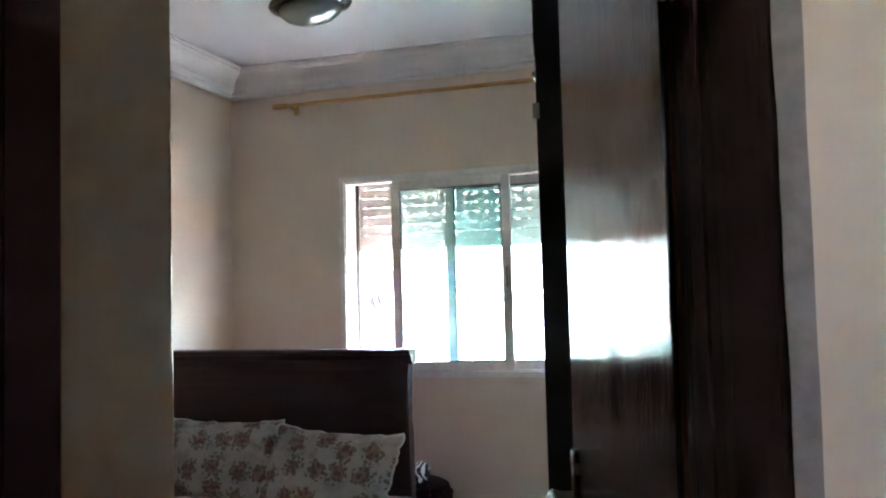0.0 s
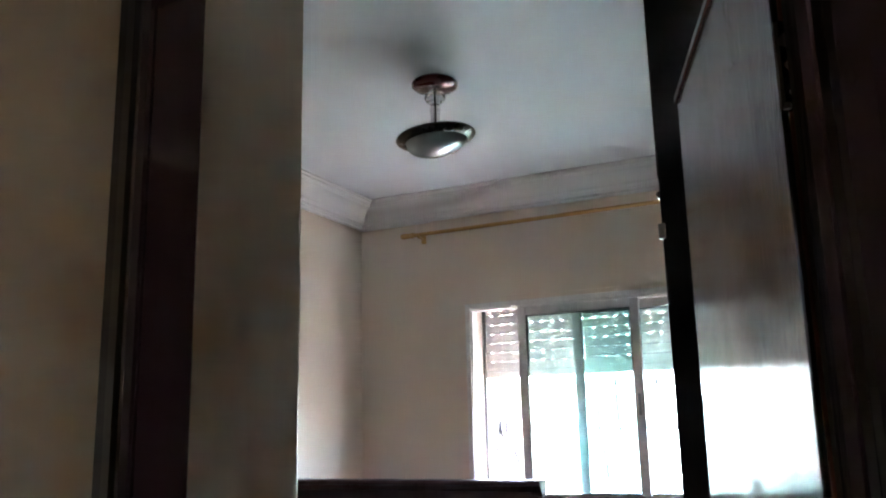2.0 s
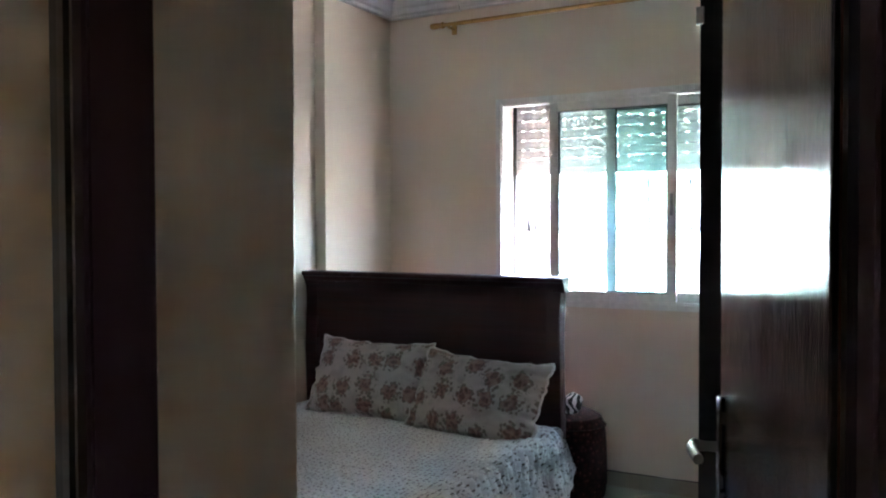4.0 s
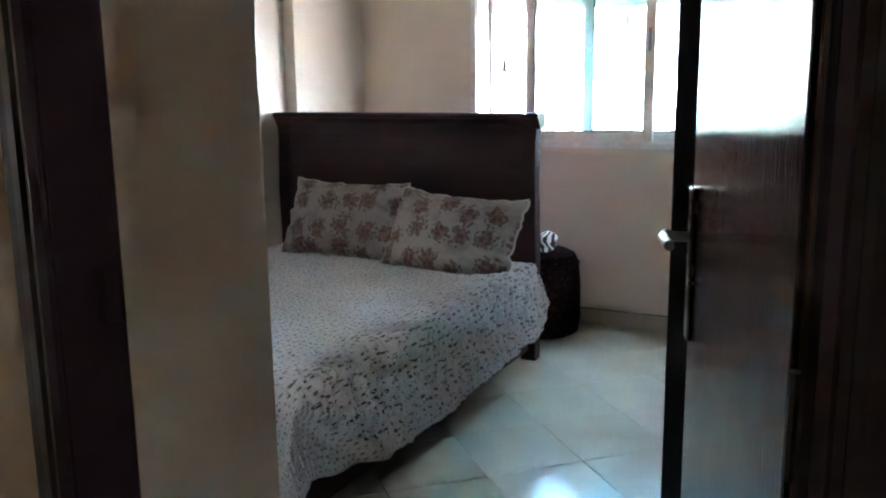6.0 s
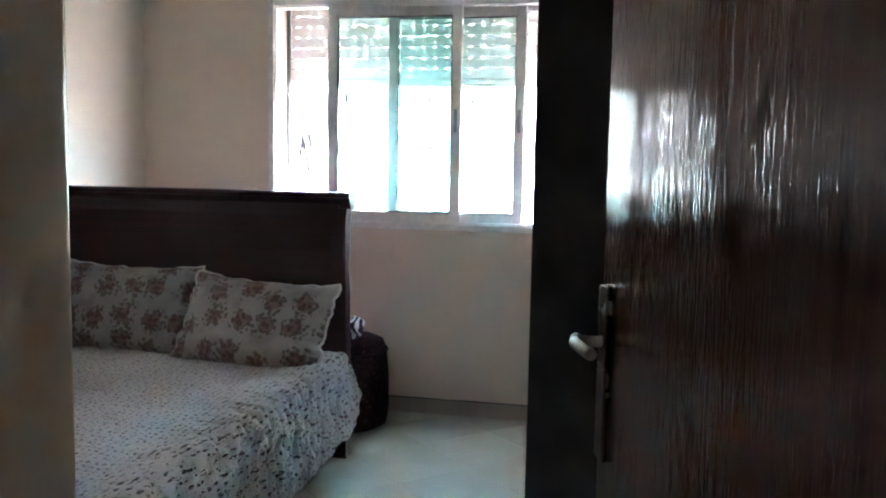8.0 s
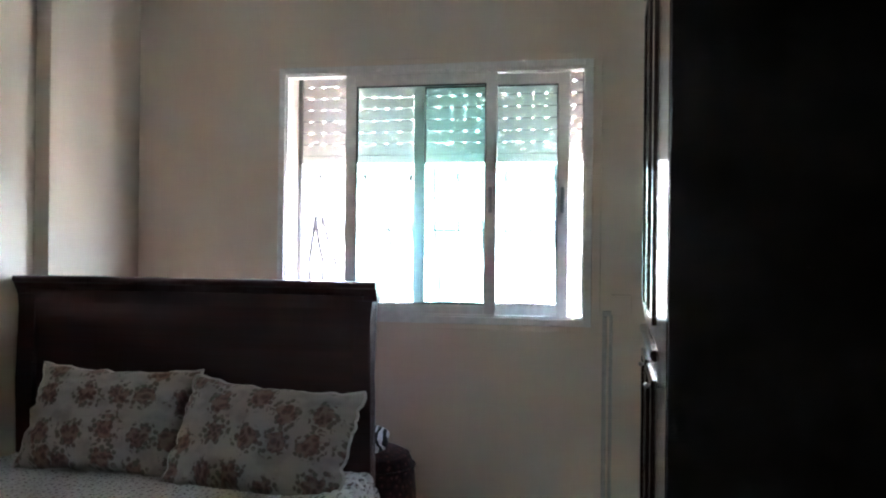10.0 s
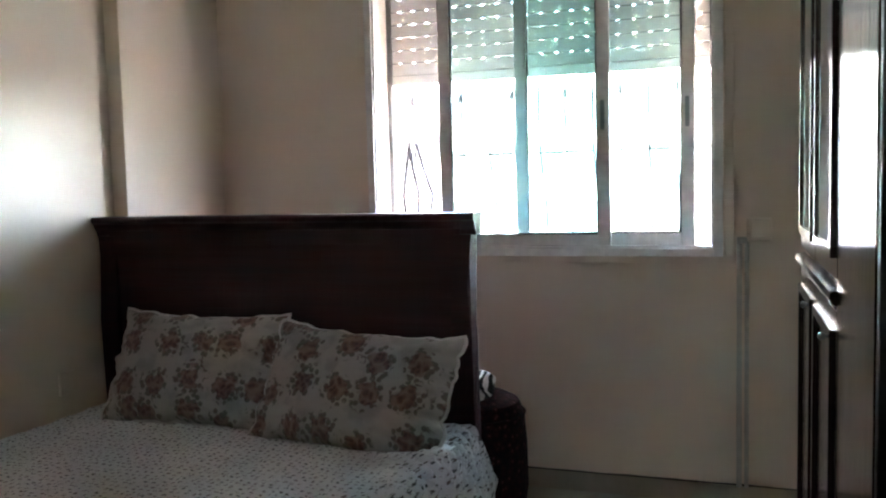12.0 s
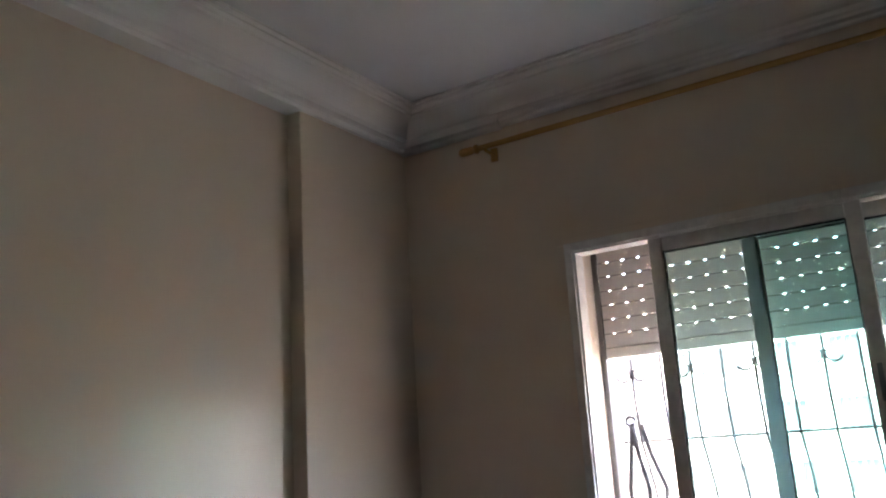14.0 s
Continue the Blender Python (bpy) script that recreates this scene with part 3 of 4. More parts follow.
# ---------------------------------------------------------------- wardrobe
WY0, WY1, WF, WTOP = 2.653, 3.80, 0.325, 2.94
ward = thing("wardrobe", ((WF + XR) / 2, (WY0 + WY1) / 2, 0), "tall near-black glossy wardrobe with glazed and panelled doors", "wardrobe")
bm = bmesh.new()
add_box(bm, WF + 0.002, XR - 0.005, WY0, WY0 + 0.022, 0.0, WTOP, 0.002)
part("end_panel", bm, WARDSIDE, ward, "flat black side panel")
bm = bmesh.new()
add_box(bm, WF + 0.02, XR - 0.005, WY0 + 0.022, WY1, 0.0, WTOP, 0.004)
part("body", bm, WARDWOOD, ward)
WARDGLASS = plain("dark mirror glass", (0.10, 0.115, 0.13), 0.04, 0.0, 0.02, 3.0, 0.0)


def ward_door(y0, y1, z0, z1, kind):
    bm = bmesh.new()
    add_box(bm, WF, WF + 0.019, max(y0, WY0 + 0.02) + 0.003, y1 - 0.003, z0, z1, 0.003)
    d = part("cabinet_door", bm, WARDWOOD, ward)
    e = 0.055
    if kind == "glass":
        bm = bmesh.new()
        add_box(bm, WF - 0.003, WF + 0.002, y0 + e, y1 - e, z0 + e, z1 - e)
        part("glazing", bm, WARDGLASS, d, "dark reflecting glass")
    if kind != "plain":
        bm = bmesh.new()
        for a0, a1, b0, b1 in ((y0 + e - 0.02, y1 - e + 0.02, z0 + e - 0.02, z0 + e), (y0 + e - 0.02, y1 - e + 0.02, z1 - e, z1 - e + 0.02),
                               (y0 + e - 0.02, y0 + e, z0 + e, z1 - e), (y1 - e, y1 - e + 0.02, z0 + e, z1 - e)):
            add_box(bm, WF - 0.008, WF + 0.001, a0, a1, b0, b1, 0.003)
        part("moulding", bm, WARDWOOD, d)
    return d


def ward_knob(y, z, d):
    bm = bmesh.new()
    lathe(bm, [(0.003, 0.0), (0.003, -0.008), (0.006, -0.011), (0.0075, -0.016), (0.004, -0.021)], 12, (WF - 0.002, y, z), "x")
    part("knob", bm, CHROME, d, "small bright metal knob", True)


COLS = (WY0, WY0 + 0.40, WY0 + 0.78, WY1)
ward_door(COLS[0], COLS[1], 0.08, 2.10, "plain")
for y0, y1 in zip(COLS[1:], COLS[2:]):
    ward_door(y0, y1, 1.15, 2.10, "glass")
    ward_knob(y0 + 0.06, 1.05, ward_door(y0, y1, 0.08, 1.10, "panel"))
for y0, y1 in zip(COLS, COLS[1:]):
    ward_door(y0, y1, 2.14, 2.88, "panel")
bm = bmesh.new()
prism(bm, [(WF - 0.012, 1.122), (WF - 0.010, 1.132), (WF + 0.01, 1.136), (WF + 0.01, 1.108), (WF - 0.007, 1.110)], "y", COLS[1] + 0.01, WY1)
part("ledge", bm, WARDWOOD, ward, "glossy moulded ledge")
bm = bmesh.new()
prism(bm, [(WF - 0.012, 2.12), (WF - 0.010, 2.13), (WF + 0.01, 2.13), (WF + 0.01, 2.11), (WF - 0.008, 2.11)], "y", WY0 + 0.025, WY1)
part("upper_rail", bm, WARDWOOD, ward)
bm = bmesh.new()
add_box(bm, WF - 0.008, WF + 0.012, WY0 - 0.004, WY0 + 0.012, 1.985, 2.03, 0.003)
part("hinge", bm, CHROME, ward, "bright metal hinge")

def smooth_step(a, b, v):
    v = max(0.0, min(1.0, (v - a) / (b - a)))
    return v * v * (3 - 2 * v)


# ---------------------------------------------------------------- bed
BX0, BX1, BY0, BYH = -2.195, -0.655, 2.33, 4.30
bed = thing("double_bed", ((BX0 + BX1) / 2, 3.3, 0), "dark wooden double bed with a tall moulded headboard", "bed")
bm = bmesh.new()
prism(bm, [(BYH + 0.005, 0.30), (BYH + 0.005, 0.95), (BYH - 0.004, 1.06), (BYH - 0.012, 1.12), (BYH - 0.012, 1.17), (BYH + 0.05, 1.17), (BYH + 0.05, 0.30)], "x", BX0 + 0.05, BX1 - 0.05)
headboard = part("headboard", bm, BEDWOOD, bed)
bm = bmesh.new()
prism(bm, [(BYH + 0.075, 1.225), (BYH - 0.030, 1.225), (BYH - 0.036, 1.216), (BYH - 0.034, 1.204), (BYH - 0.022, 1.196), (BYH - 0.018, 1.182), (BYH - 0.006, 1.168), (BYH - 0.002, 1.150), (BYH + 0.06, 1.150)], "x", BX0 - 0.026, BX1 + 0.004)
part("top_rail", bm, BEDWOOD, headboard)
for x0, x1, m in ((BX0, BX0 + 0.075, 1), (BX1 - 0.085, BX1 - 0.010, -1)):
    bm = bmesh.new()
    prism(bm, [(BYH - 0.012, 0.0), (BYH - 0.016, 0.45), (BYH - 0.026, 0.80), (BYH - 0.016, 0.98), (BYH - 0.010, 1.08), (BYH - 0.016, 1.152), (BYH + 0.058, 1.152), (BYH + 0.055, 1.08), (BYH + 0.055, 0.98), (BYH + 0.055, 0.80), (BYH + 0.055, 0.45), (BYH + 0.055, 0.0)], "x", x0, x1)
    for v in bm.verts:
        if m < 0 and v.co.x > x1 - 0.01:
            v.co.x -= 0.018 * smooth_step(0.72, 0.98, v.co.z) * smooth_step(1.16, 1.0, v.co.z)
    part("post", bm, BEDWOOD, bed)
for sx in (BX0 + 0.02, BX1 - 0.075):
    bm = bmesh.new()
    add_box(bm, sx, sx + 0.03, BY0 + 0.02, BYH - 0.012, 0.05, 0.33, 0.006)
    part("side_rail", bm, BEDWOOD, bed)
bm = bmesh.new()
add_box(bm, BX0 + 0.02, BX1 - 0.04, BY0 + 0.02, BY0 + 0.05, 0.05, 0.36, 0.006)
part("foot_rail", bm, BEDWOOD, bed)
for sx in (BX0 + 0.03, BX1 - 0.115):
    bm = bmesh.new()
    add_box(bm, sx, sx + 0.06, BY0 + 0.03, BY0 + 0.09, 0.0, 0.2, 0.006)
    part("leg", bm, BEDWOOD, bed)
mattress = thing("mattress", ((BX0 + BX1) / 2, 3.3, 0.33), "pale mattress hidden under the bedspread", "mattress")
bm = bmesh.new()
add_box(bm, BX0 + 0.01, BX1 - 0.03, BY0 + 0.02, BYH - 0.03, 0.325, 0.475, 0.04, 3)
part("core", bm, plain("mattress ticking", (0.6, 0.58, 0.55), 0.9), mattress)


def hem_height(y):
    """Height of the bedspread's hem above the floor along the open side."""
    table = ((2.28, 0.24), (2.46, 0.19), (2.70, 0.155), (3.13, 0.135), (3.45, 0.165), (3.83, 0.18), (4.15, 0.185), (4.24, 0.23), (4.29, 0.34))
    if y <= table[0][0]:
        return table[0][1]
    for (a, za), (b, zb) in zip(table, table[1:]):
        if y <= b:
            return za + (zb - za) * (y - a) / (b - a)
    return table[-1][1]


def bedspread():
    """Cloth over the mattress, hanging down the open side and the foot in crumpled folds."""
    TOP = 0.49
    xs = BX1 + 0.005         # side at which it turns down
    NU, NV = 180, 640
    L_top, drop = xs - (BX0 + 0.01), 0.31
    y_head, y_foot = BYH - 0.02, BY0 - 0.005
    foot_drop = 0.33
    Ltot = L_top + drop
    Vtot = (y_head - y_foot) + foot_drop
    grid = []
    bm = bmesh.new()
    uv = bm.loops.layers.uv.new("UVMap")
    coords_uv = {}
    R = 0.07
    for i in range(NU + 1):
        u = Ltot * i / NU
        col = []
        for j in range(NV + 1):
            w = Vtot * j / NV
            y = y_head - w
            x, z = BX0 + 0.01 + u, TOP
            ox, fy = u - L_top, w - (y_head - y_foot)
            hang_s = max(0.0, ox + R)
            hang_f = max(0.0, fy + R)
            # quarter-round edge, then nearly straight down
            def roll(h):
                if h <= 0:
                    return 0.0, 0.0
                arc = R * math.pi / 2
                if h < arc:
                    a = h / R
                    return R * math.sin(a), R * (1 - math.cos(a))
                return R + 0.22 * (h - arc), R + 0.96 * (h - arc)
            sx_, dz1 = roll(hang_s)
            fx_, dz2 = roll(hang_f)
            if hang_s > 0:
                x = xs - R + sx_
            if hang_f > 0:
                y = y_foot + R - fx_
            z = TOP - max(dz1, dz2) - 0.25 * min(dz1, dz2)
            if hang_s > 0 and hang_f > 0:
                k = min(dz1, dz2)
                x += 0.10 * k
                y -= 0.10 * k
            # hem: rounded up at the head, lowest half way, lifted towards the foot
            hem = (TOP - hem_height(y)) / 0.33
            if hang_s > 0:
                z = TOP - (TOP - z) * hem
            # gathered folds down the side, slanting towards the foot
            side = smooth_step(-0.26, 0.02, ox)
            foot = smooth_step(-0.20, 0.12, fy)
            down = max(0.0, ox + 0.26)
            run = w - 0.35 * down + 0.02 * noise.noise(Vector((u * 9.0, w * 9.0, 2.0)))
            r1 = 1 - 2.6 * abs(noise.noise(Vector((u * 5.0, run * 32.0, 4.1))))
            r2 = 1 - 2.6 * abs(noise.noise(Vector((u * 8.0, run * 58.0, 8.1))))
            puff = noise.noise(Vector((u * 16.0, w * 19.0, 3.1)))
            fine = 0.021 * r1 + 0.012 * r2 + 0.010 * puff + 0.004 * noise.noise(Vector((u * 45.0, w * 60.0, 6.0)))
            fine *= (1 - 0.55 * smooth_step(0.22, 0.31, ox)) * (1 - 0.5 * smooth_step(4.0, 4.25, y))
            broad = noise.noise(Vector((u * 3.0, w * 6.0, 7.7))) * 0.020
            # the corner flap: a ridge runs from the foot corner down to the hem, flat cloth beyond it
            line = (y - 2.30) - 1.15 * max(0.0, TOP - z)
            flap = smooth_step(0.05, -0.06, line)
            ridge = math.exp(-(line / 0.045) ** 2) * smooth_step(0.0, 0.12, TOP - z)
            gath = 1 - 0.85 * flap
            x += side * (fine * gath + broad * (1 - flap)) + 0.030 * ridge - 0.035 * flap * smooth_step(0.02, 0.2, TOP - z)
            z += side * fine * 0.8 * gath * smooth_step(0.30, 0.02, ox)
            y += side * noise.noise(Vector((u * 9.0, w * 20.0, 9.0))) * 0.012 * gath
            if foot > 0:
                y -= foot * (0.012 * math.sin(u * 16) + broad)
            flat = (1 - side) * (1 - foot)
            z += flat * (0.006 * noise.noise(Vector((u * 5, w * 5, 1.2))) + 0.007 * noise.noise(Vector((u * 18, w * 13, 2.2))) + 0.004 * noise.noise(Vector((u * 40, w * 34, 5.2))))
            z += 0.012 * smooth_step(-0.5, -0.1, ox) * noise.noise(Vector((u * 4, w * 9, 3.3))) * (1 - foot)
            v = bm.verts.new((x, y, max(z, 0.06)))
            coords_uv[v] = (u, w)
            col.append(v)
        grid.append(col)
    for i in range(NU):
        for j in range(NV):
            f = bm.faces.new((grid[i][j], grid[i + 1][j], grid[i + 1][j + 1], grid[i][j + 1]))
            for lp in f.loops:
                lp[uv].uv = coords_uv[lp.vert]
    side_edge = [grid[NU][j].co.copy() for j in range(0, NV + 1, 2)]
    foot_edge = [grid[i][NV].co.copy() for i in range(0, NU + 1, 2)]
    root = thing("bedspread", ((BX0 + BX1) / 2, 3.3, 0.48), "off-white cotton bedspread with small dark sprigs, crumpled along the side", "bedspread")
    ob = part("cloth", bm, SPREAD, root, "", True)
    so = ob.modifiers.new("thickness", "SOLIDIFY")
    so.thickness, so.offset = 0.005, 0
    for edge in (side_edge, foot_edge):
        bm = bmesh.new()
        tube(bm, edge, 0.0045, 6)
        part("hem", bm, PIPING, root, "pale stitched hem", True)
    return root


bedspread()


def pillow(w, h, t, m, seed, label):
    """A soft stuffed cushion with a piped scalloped edge; its face looks along local +z."""
    root = new("pillow")
    root.matrix_basis = m
    tagged(root, label, "pillow", "pillows on the bed")
    N = 44
    bm = bmesh.new()
    uv = bm.loops.layers.uv.new("UVMap")
    uvs = {}

    def edge(a):
        return 1 + 0.014 * math.sin(a * 7 + seed) + 0.04 * noise.noise(Vector((a * 4.0, seed, 0)))
    rows_f, rows_b = [], []
    for i in range(N + 1):
        rf, rb = [], []
        for j in range(N + 1):
            s, q = 2 * i / N - 1, 2 * j / N - 1
            px, py = s * w / 2, q * h / 2
            pinch = 1 - 0.12 * (1 - s * s) * abs(q) ** 3
            pinch2 = 1 - 0.045 * (1 - q * q) * abs(s) ** 3
            px, py = px * pinch2 * edge(q * 2), py * pinch * edge(s * 2 + 5)
            rc = 1 + 0.012 * (s * s * q * q) ** 6
            px, py = px * rc, py * rc
            c = (max(0.0, 1 - abs(s) ** 2.6) * max(0.0, 1 - abs(q) ** 2.6)) ** 0.5
            wr = 0.010 * noise.noise(Vector((s * 3 + seed, q * 3, 0.5))) + 0.006 * noise.noise(Vector((s * 9 + seed, q * 9, 2.5)))
            zf = t / 2 * c * (1 + 0.15 * noise.noise(Vector((s + seed, q, 3)))) + wr * min(1, c * 3)
            v = bm.verts.new((px, py, zf))
            uvs[v] = (px + seed * 0.37, py + seed * 0.19)
            rf.append(v)
            if 0 < i < N and 0 < j < N:
                v2 = bm.verts.new((px, py, -t / 2 * c * 0.8))
                uvs[v2] = uvs[v]
            else:
                v2 = v
            rb.append(v2)
        rows_f.append(rf)
        rows_b.append(rb)
    for rows, flip in ((rows_f, False), (rows_b, True)):
        for i in range(N):
            for j in range(N):
                q4 = [rows[i][j], rows[i + 1][j], rows[i + 1][j + 1], rows[i][j + 1]]
                f = bm.faces.new(q4[::-1] if flip else q4)
                for lp in f.loops:
                    lp[uv].uv = uvs[lp.vert]
    rim = [rows_f[i][0].co.copy() for i in range(N + 1)] + [rows_f[N][j].co.copy() for j in range(1, N + 1)] + [rows_f[i][N].co.copy() for i in range(N - 1, -1, -1)] + [rows_f[0][j].co.copy() for j in range(N - 1, 0, -1)]
    local_part("cover", bm, PILLOW, root, "", True)
    bm = bmesh.new()
    tube(bm, rim + [rim[0]], 0.007, 8)
    local_part("piping", bm, PIPING, root, "pale corded edge", True)
    return root


pillow(0.67, 0.44, 0.19, pose(-1.690, 4.155, 0.672, 63, 3.0, 1.0) @ pose(0, 0, 0, 0, 0, 2.5), 1.0, "off-white pillow printed with brown-pink roses, leaning on the headboard")
pillow(0.70, 0.44, 0.19, pose(-1.02, 4.085, 0.645, 60, 0, -3.0) @ pose(0, 0, 0, 0, 0, -3), 2.3, "off-white pillow printed with roses, overlapping the other pillow")

# ---------------------------------------------------------------- pouf and ball beside the bed
pouf = thing("pouf", (-0.825, 4.80, 0), "dark red patterned cloth pouf behind the headboard", "pouf")
bm = bmesh.new()
prof = [(0.17, 0.0), (0.205, 0.02), (0.218, 0.10), (0.215, 0.28), (0.205, 0.40), (0.185, 0.45), (0.14, 0.472), (0.02, 0.478)]
lathe(bm, prof, 32, (-0.825, 4.80, 0))
part("body", bm, POUF, pouf, "", True)
bm = bmesh.new()
tube(bm, [(-0.825 + 0.207 * math.cos(a), 4.80 + 0.207 * math.sin(a), 0.40) for a in [2 * math.pi * k / 32 for k in range(33)]], 0.006, 6)
part("seam", bm, POUF, pouf)
bundle = thing("cloth_bundle", (-0.79, 4.70, 0.475), "small black and white striped cloth bundle on the pouf", "bundle")
bm = bmesh.new()
bmesh.ops.create_icosphere(bm, subdivisions=3, radius=0.056, matrix=Matrix.Translation((-0.765, 4.72, 0.53)))
for v in bm.verts:
    v.co += (v.co - Vector((-0.765, 4.72, 0.53))) * 0.3 * noise.noise(v.co * 22)
part("cloth", bm, STRIPE, bundle, "", True)

# ---------------------------------------------------------------- ceiling lamp
LX, LY = -0.735, 3.393
lamp = thing("ceiling_lamp", (LX, LY, CEILING), "unlit ceiling lamp with copper plate, glass stem and shallow glass bowl", "lamp")
bm = bmesh.new()
lathe(bm, [(0.092, CEILING), (0.1, CEILING - 0.008), (0.1, CEILING - 0.02), (0.088, CEILING - 0.03), (0.04, CEILING - 0.034)], 40, (LX, LY, 0))
part("ceiling_plate", bm, COPPER, lamp, "copper brown ceiling plate", True)
bm = bmesh.new()
lathe(bm, [(0.018, CEILING - 0.034)] + [(0.010 + 0.037 * math.sin(math.pi * k / 10), CEILING - 0.036 - 0.075 * k / 10) for k in range(1, 10)] + [(0.018, CEILING - 0.112), (0.024, CEILING - 0.125), (0.019, CEILING - 0.16), (0.022, CEILING - 0.215), (0.030, CEILING - 0.240)], 24, (LX, LY, 0))
part("stem", bm, CLEAR, lamp, "clear glass ball and stem", True)
bm = bmesh.new()
tube(bm, [(LX, LY, CEILING - 0.03), (LX, LY, CEILING - 0.24)], 0.004, 8)
part("rod", bm, DARKMETAL, lamp)
RZ = CEILING - 0.246


def hang_askew(bm):
    """The bowl hangs a few degrees out of level."""
    for v in bm.verts:
        v.co.z += 0.10 * ((v.co.x - LX) * 0.92 + (v.co.y - LY) * 0.39)


bm = bmesh.new()
lathe(bm, [(0.02, RZ + 0.006), (0.155, RZ + 0.004), (0.168, RZ), (0.171, RZ - 0.008), (0.166, RZ - 0.016), (0.150, RZ - 0.024), (0.136, RZ - 0.030), (0.130, RZ - 0.026), (0.128, RZ - 0.012), (0.03, RZ - 0.002)], 48, (LX, LY, 0))
hang_askew(bm)
part("rim", bm, DARKMETAL, lamp, "dark bronze rim", True)
BOWL = plain("silvered bowl glass", (0.25, 0.265, 0.26), 0.2, 0.2, 0.05, 8.0)
bm = bmesh.new()
lathe(bm, [(0.131, RZ - 0.014), (0.131, RZ - 0.030), (0.122, RZ - 0.048), (0.100, RZ - 0.066), (0.06, RZ - 0.080), (0.002, RZ - 0.085)], 48, (LX, LY, 0))
hang_askew(bm)
part("bowl", bm, BOWL, lamp, "shallow frosted glass bowl", True)

# ---------------------------------------------------------------- curtain rod
rod = thing("curtain_rod", (-0.75, YN - 0.08, 2.70), "bare brass curtain rod with bracket and end finial", "curtain rod")
bm = bmesh.new()
tube(bm, [(-1.70, YN - 0.08, 2.702), (0.32, YN - 0.08, 2.712)], 0.0125, 14)
part("pole", bm, BRASS, rod, "", True)
for fx, s in ((-1.70, -1), (0.32, 1)):
    bm = bmesh.new()
    lathe(bm, [(0.013, 0.0), (0.020, s * 0.004), (0.020, s * 0.014), (0.012, s * 0.02), (0.017, s * 0.03), (0.019, s * 0.075), (0.014, s * 0.09)], 16, (fx, YN - 0.08, 2.702), "x")
    part("finial", bm, BRASS, rod, "", True)
for bx in (-1.665, 0.28):
    bm = bmesh.new()
    add_box(bm, bx - 0.016, bx + 0.016, YN - 0.012, YN, 2.655, 2.715, 0.003)
    tube(bm, [(bx, YN - 0.01, 2.685), (bx, YN - 0.08, 2.685), (bx, YN - 0.09, 2.70)], 0.008, 8)
    part("bracket", bm, BRASS, rod)

# ---------------------------------------------------------------- socket and cable trunking on the window wall
socket = thing("wall_socket", (0.27, YN, 1.115), "off-white surface wall socket box", "socket")
bm = bmesh.new()
add_box(bm, 0.224, 0.315, YN - 0.030, YN, 1.070, 1.160, 0.006)
part("box", bm, WALL, socket)
bm = bmesh.new()
add_box(bm, 0.236, 0.303, YN - 0.034, YN - 0.029, 1.082, 1.148, 0.004)
part("cover", bm, WALL, socket)
PVC = plain("grey white trunking plastic", (0.50, 0.465, 0.405), 0.45)
trunk = thing("cable_trunking", (0.20, YN, 0.08), "grey-white cable trunking running down to the skirting", "trunking")
bm = bmesh.new()
add_box(bm, 0.186, 0.206, YN - 0.032, YN, 0.081, 1.060, 0.006)
part("channel", bm, PVC, trunk)
bm = bmesh.new()
add_box(bm, 0.216, 0.232, YN - 0.032, YN, 0.081, 1.068, 0.006)
part("channel", bm, PVC, trunk)
bm = bmesh.new()
add_box(bm, 0.186, 0.2245, YN - 0.030, YN, 1.0605, 1.085, 0.004)
part("elbow", bm, PVC, trunk)

# socket low on the wall beside the bed
socket2 = thing("wall_socket", (XL, 4.09, 0.61), "cream flush wall socket beside the bed", "socket")
bm = bmesh.new()
add_box(bm, XL, XL + 0.012, 4.045, 4.130, 0.568, 0.653, 0.004)
part("plate", bm, WALL, socket2)
bm = bmesh.new()
lathe(bm, [(0.022, 0.013), (0.020, 0.0135), (0.019, 0.012)], 20, (XL, 4.0875, 0.6105), "x")
part("rim", bm, WALL, socket2)

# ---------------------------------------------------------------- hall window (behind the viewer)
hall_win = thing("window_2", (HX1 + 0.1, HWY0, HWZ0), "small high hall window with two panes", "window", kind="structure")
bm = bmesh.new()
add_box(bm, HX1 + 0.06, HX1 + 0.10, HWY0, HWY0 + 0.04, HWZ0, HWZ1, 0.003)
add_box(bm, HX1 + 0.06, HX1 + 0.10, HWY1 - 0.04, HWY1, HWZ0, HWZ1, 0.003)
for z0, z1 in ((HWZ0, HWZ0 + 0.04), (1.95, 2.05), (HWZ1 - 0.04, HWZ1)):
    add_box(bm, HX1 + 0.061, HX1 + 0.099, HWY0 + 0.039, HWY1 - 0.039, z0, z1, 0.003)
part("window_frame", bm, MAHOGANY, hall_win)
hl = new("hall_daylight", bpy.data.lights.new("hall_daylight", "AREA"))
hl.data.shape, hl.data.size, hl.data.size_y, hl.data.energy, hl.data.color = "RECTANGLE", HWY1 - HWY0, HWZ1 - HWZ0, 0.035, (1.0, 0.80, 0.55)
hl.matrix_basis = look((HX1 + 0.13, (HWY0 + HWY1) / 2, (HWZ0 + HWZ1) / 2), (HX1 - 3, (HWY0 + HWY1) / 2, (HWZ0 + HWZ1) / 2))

# ---------------------------------------------------------------- outside
GZ = -9.0
bm = bmesh.new()
bmesh.ops.create_grid(bm, x_segments=1, y_segments=1, size=1500, matrix=Matrix.Translation((0, 0, GZ)))
structure("ground", bm, GROUND, "dusty pale ground", "ground")


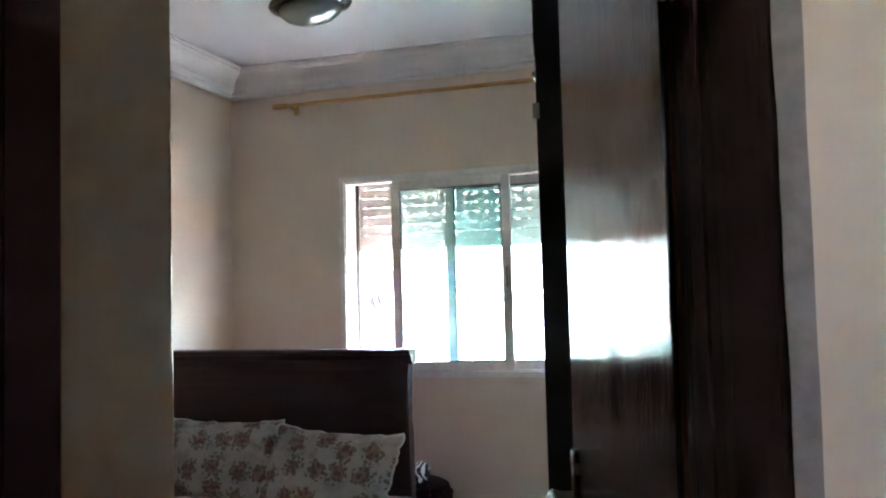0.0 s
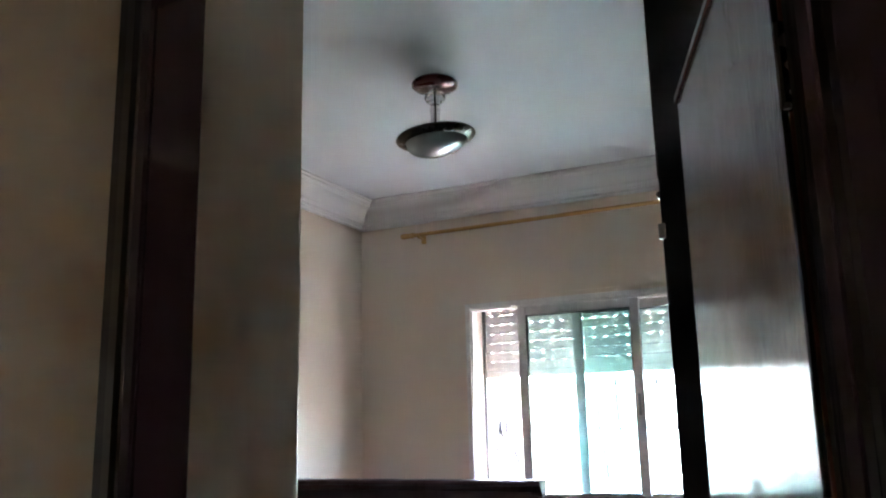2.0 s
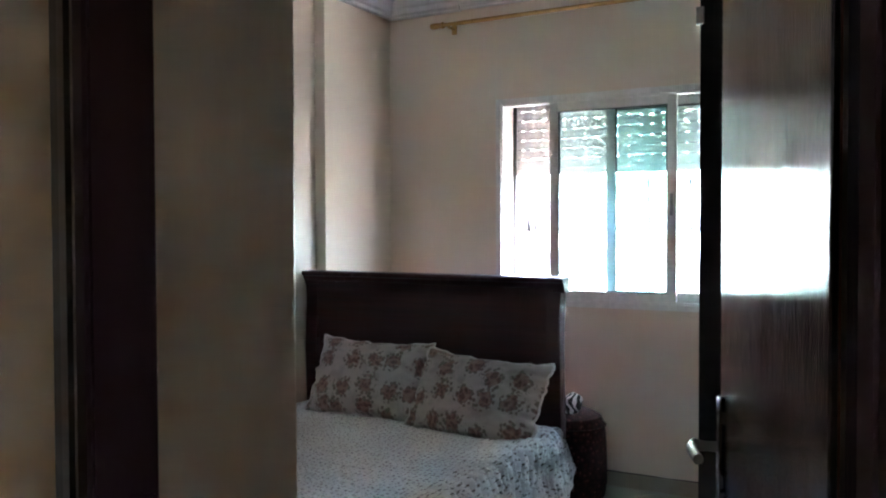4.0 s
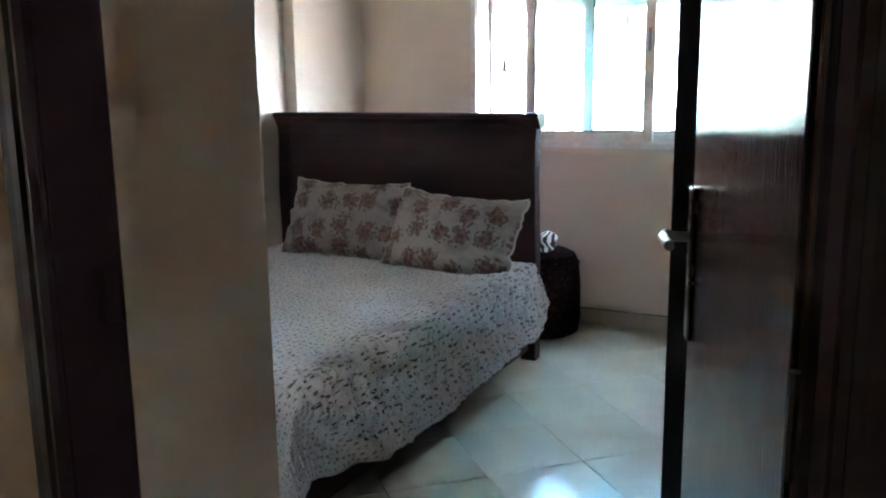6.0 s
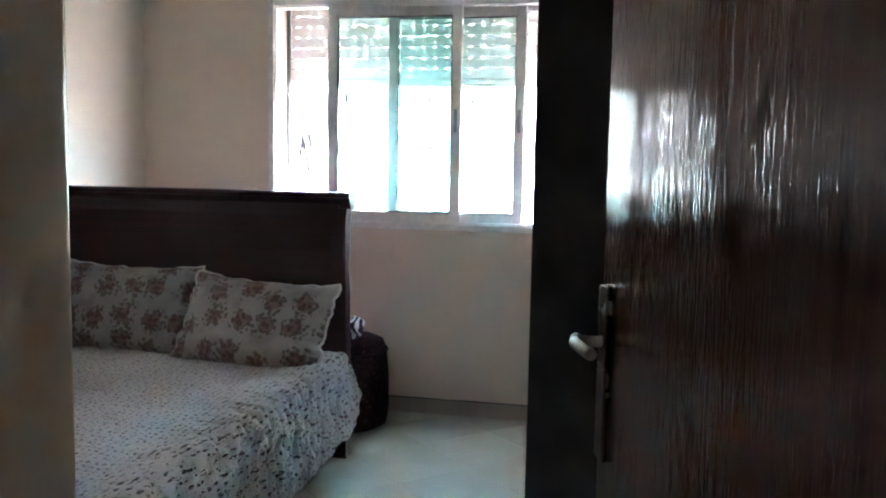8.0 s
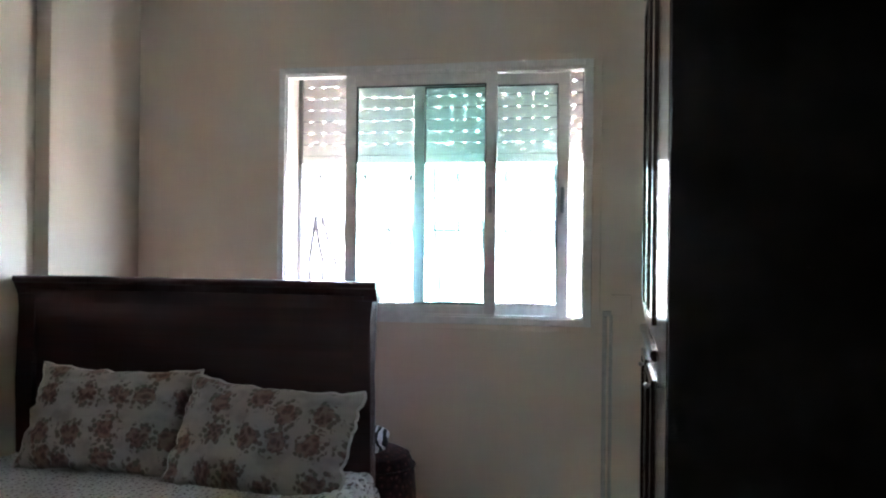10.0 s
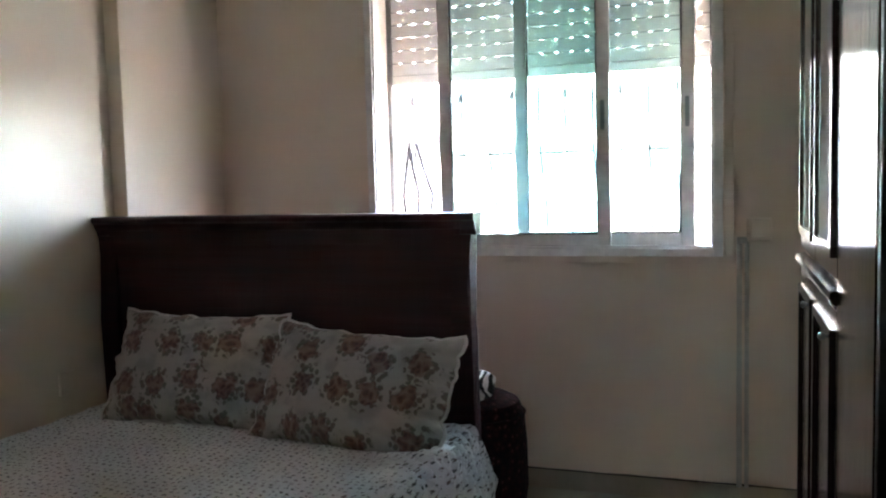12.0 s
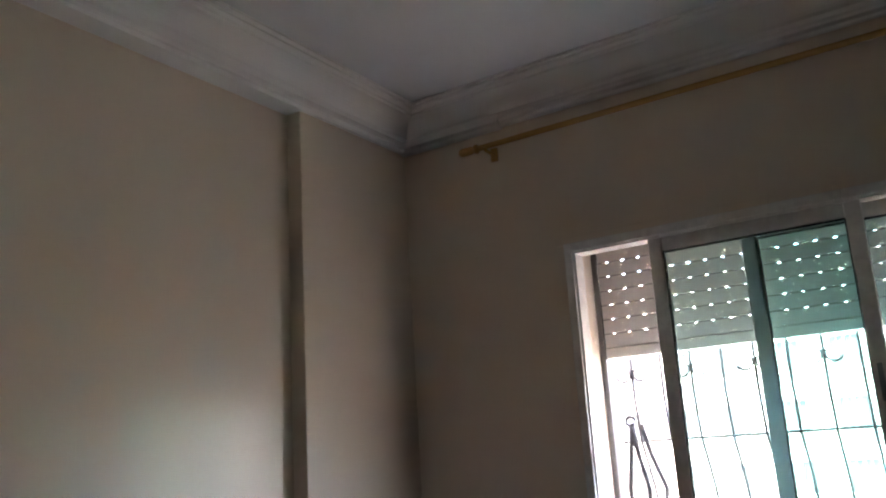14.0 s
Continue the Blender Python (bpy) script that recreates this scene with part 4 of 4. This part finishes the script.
def far_building(x0, x1, y0, depth, top, mat, storeys, pitch, label, shift=0.0):
    root = thing("apartment_building", ((x0 + x1) / 2, y0 + depth / 2, GZ), label, "building")
    bm = bmesh.new()
    add_box(bm, x0, x1, y0, y0 + depth, GZ, top)
    wall = part("wall", bm, mat, root)
    bm = bmesh.new()
    add_box(bm, x0 - 0.1, x1 + 0.1, y0 - 0.15, y0 + depth, top, top + 0.35)
    part("parapet", bm, ROOF, root)
    pane = bmesh.new()
    add_box(pane, -0.62, 0.62, -0.02, 0.05, -0.7, 0.7)
    pane = mesh_of("window", pane, PANE_FAR)
    fr = bmesh.new()
    for a, b, c, d in ((-0.70, -0.62, -0.72, 0.78), (0.62, 0.70, -0.72, 0.78), (-0.62, 0.62, 0.70, 0.78), (-0.05, 0.05, -0.70, 0.70), (-0.36, -0.31, -0.70, 0.70), (0.30, 0.34, -0.70, 0.70)):
        add_box(fr, a, b, -0.08, 0.0, c, d)
    fr = mesh_of("window_frame", fr, FARFRAME)
    sill = bmesh.new()
    add_box(sill, -0.8, 0.8, -0.18, 0.0, -0.85, -0.722)
    sill = mesh_of("sill", sill, mat)
    for z in storeys:
        x = x0 + 1.2 + shift
        while x < x1 - 0.8:
            w = new("window", pane)
            w.parent = root
            w.matrix_parent_inverse = root.matrix_basis.inverted()
            w.location = (x, y0, z)
            s = new("sill", sill)
            s.parent = w
            new("window_frame", fr).parent = w
            x += pitch
    return root


far_building(-26, 8, 46, 10, 9.6, FACADE, (-6.2, -3.35, -0.5, 2.35, 5.2), 2.70, "long pale sunlit apartment building across the street", -0.14)
far_building(9, 26, 40, 12, 5.4, FACADE2, (-6.5, -3.5, -0.5, 2.6), 3.2, "ochre apartment building across the street")
far_building(-60, -28, 52, 12, 6.5, FACADE, (-6.5, -3.5, -0.5, 2.5, 5.0), 3.0, "tall pale apartment building in the distance")

# ---------------------------------------------------------------- floor tiles
TS = 0.370
A = Vector((0.70711, 0.70711)) * TS
B = Vector((-0.70711, 0.70711)) * TS
O = Vector((-0.351, 3.012))


def clip_poly(poly, rect):
    for axis, lim, keep in ((0, rect[0], 1), (0, rect[1], -1), (1, rect[2], 1), (1, rect[3], -1)):
        out = []
        for i, p in enumerate(poly):
            q = poly[(i + 1) % len(poly)]
            ip, iq = (p[axis] - lim) * keep >= 0, (q[axis] - lim) * keep >= 0
            if ip:
                out.append(p)
            if ip != iq:
                s = (lim - p[axis]) / (q[axis] - p[axis])
                out.append(p.lerp(q, s))
        poly = out
        if not poly:
            return poly
    return poly


def tile_mesh(poly, c):
    bm = bmesh.new()
    top = [bm.verts.new((*(p - c), 0.0)) for p in poly]
    low = [bm.verts.new((*((p - c) * 1.006), -0.006)) for p in poly]
    n = len(poly)
    bm.faces.new(top)
    for k in range(n):
        bm.faces.new((low[k], low[(k + 1) % n], top[(k + 1) % n], top[k]))
    return mesh_of("tile", bm, TILE)


full_tile = None
for rect in ((XL, XR, 1.19, YN), (HX0, HX1, HY0, 1.187)):
    for i in range(-18, 19):
        for j in range(-18, 19):
            c = O + A * (i + 0.5) + B * (j + 0.5)
            g = 0.5 - 0.005
            quad = [c + A * g * sa + B * g * sb for sa, sb in ((-1, -1), (1, -1), (1, 1), (-1, 1))]
            poly = clip_poly(quad, rect)
            if len(poly) < 3:
                continue
            area = abs(sum(poly[k].cross(poly[(k + 1) % len(poly)]) for k in range(len(poly)))) / 2
            if area < 0.002:
                continue
            if area > 0.98 * (TS * 2 * g) ** 2:
                full_tile = full_tile or tile_mesh(quad, c)
                me = full_tile
            else:
                me = tile_mesh(poly, c)
            t = new("tile", me)
            t.parent = floor
            t.location = (c.x, c.y, random.uniform(-0.0004, 0.0004))
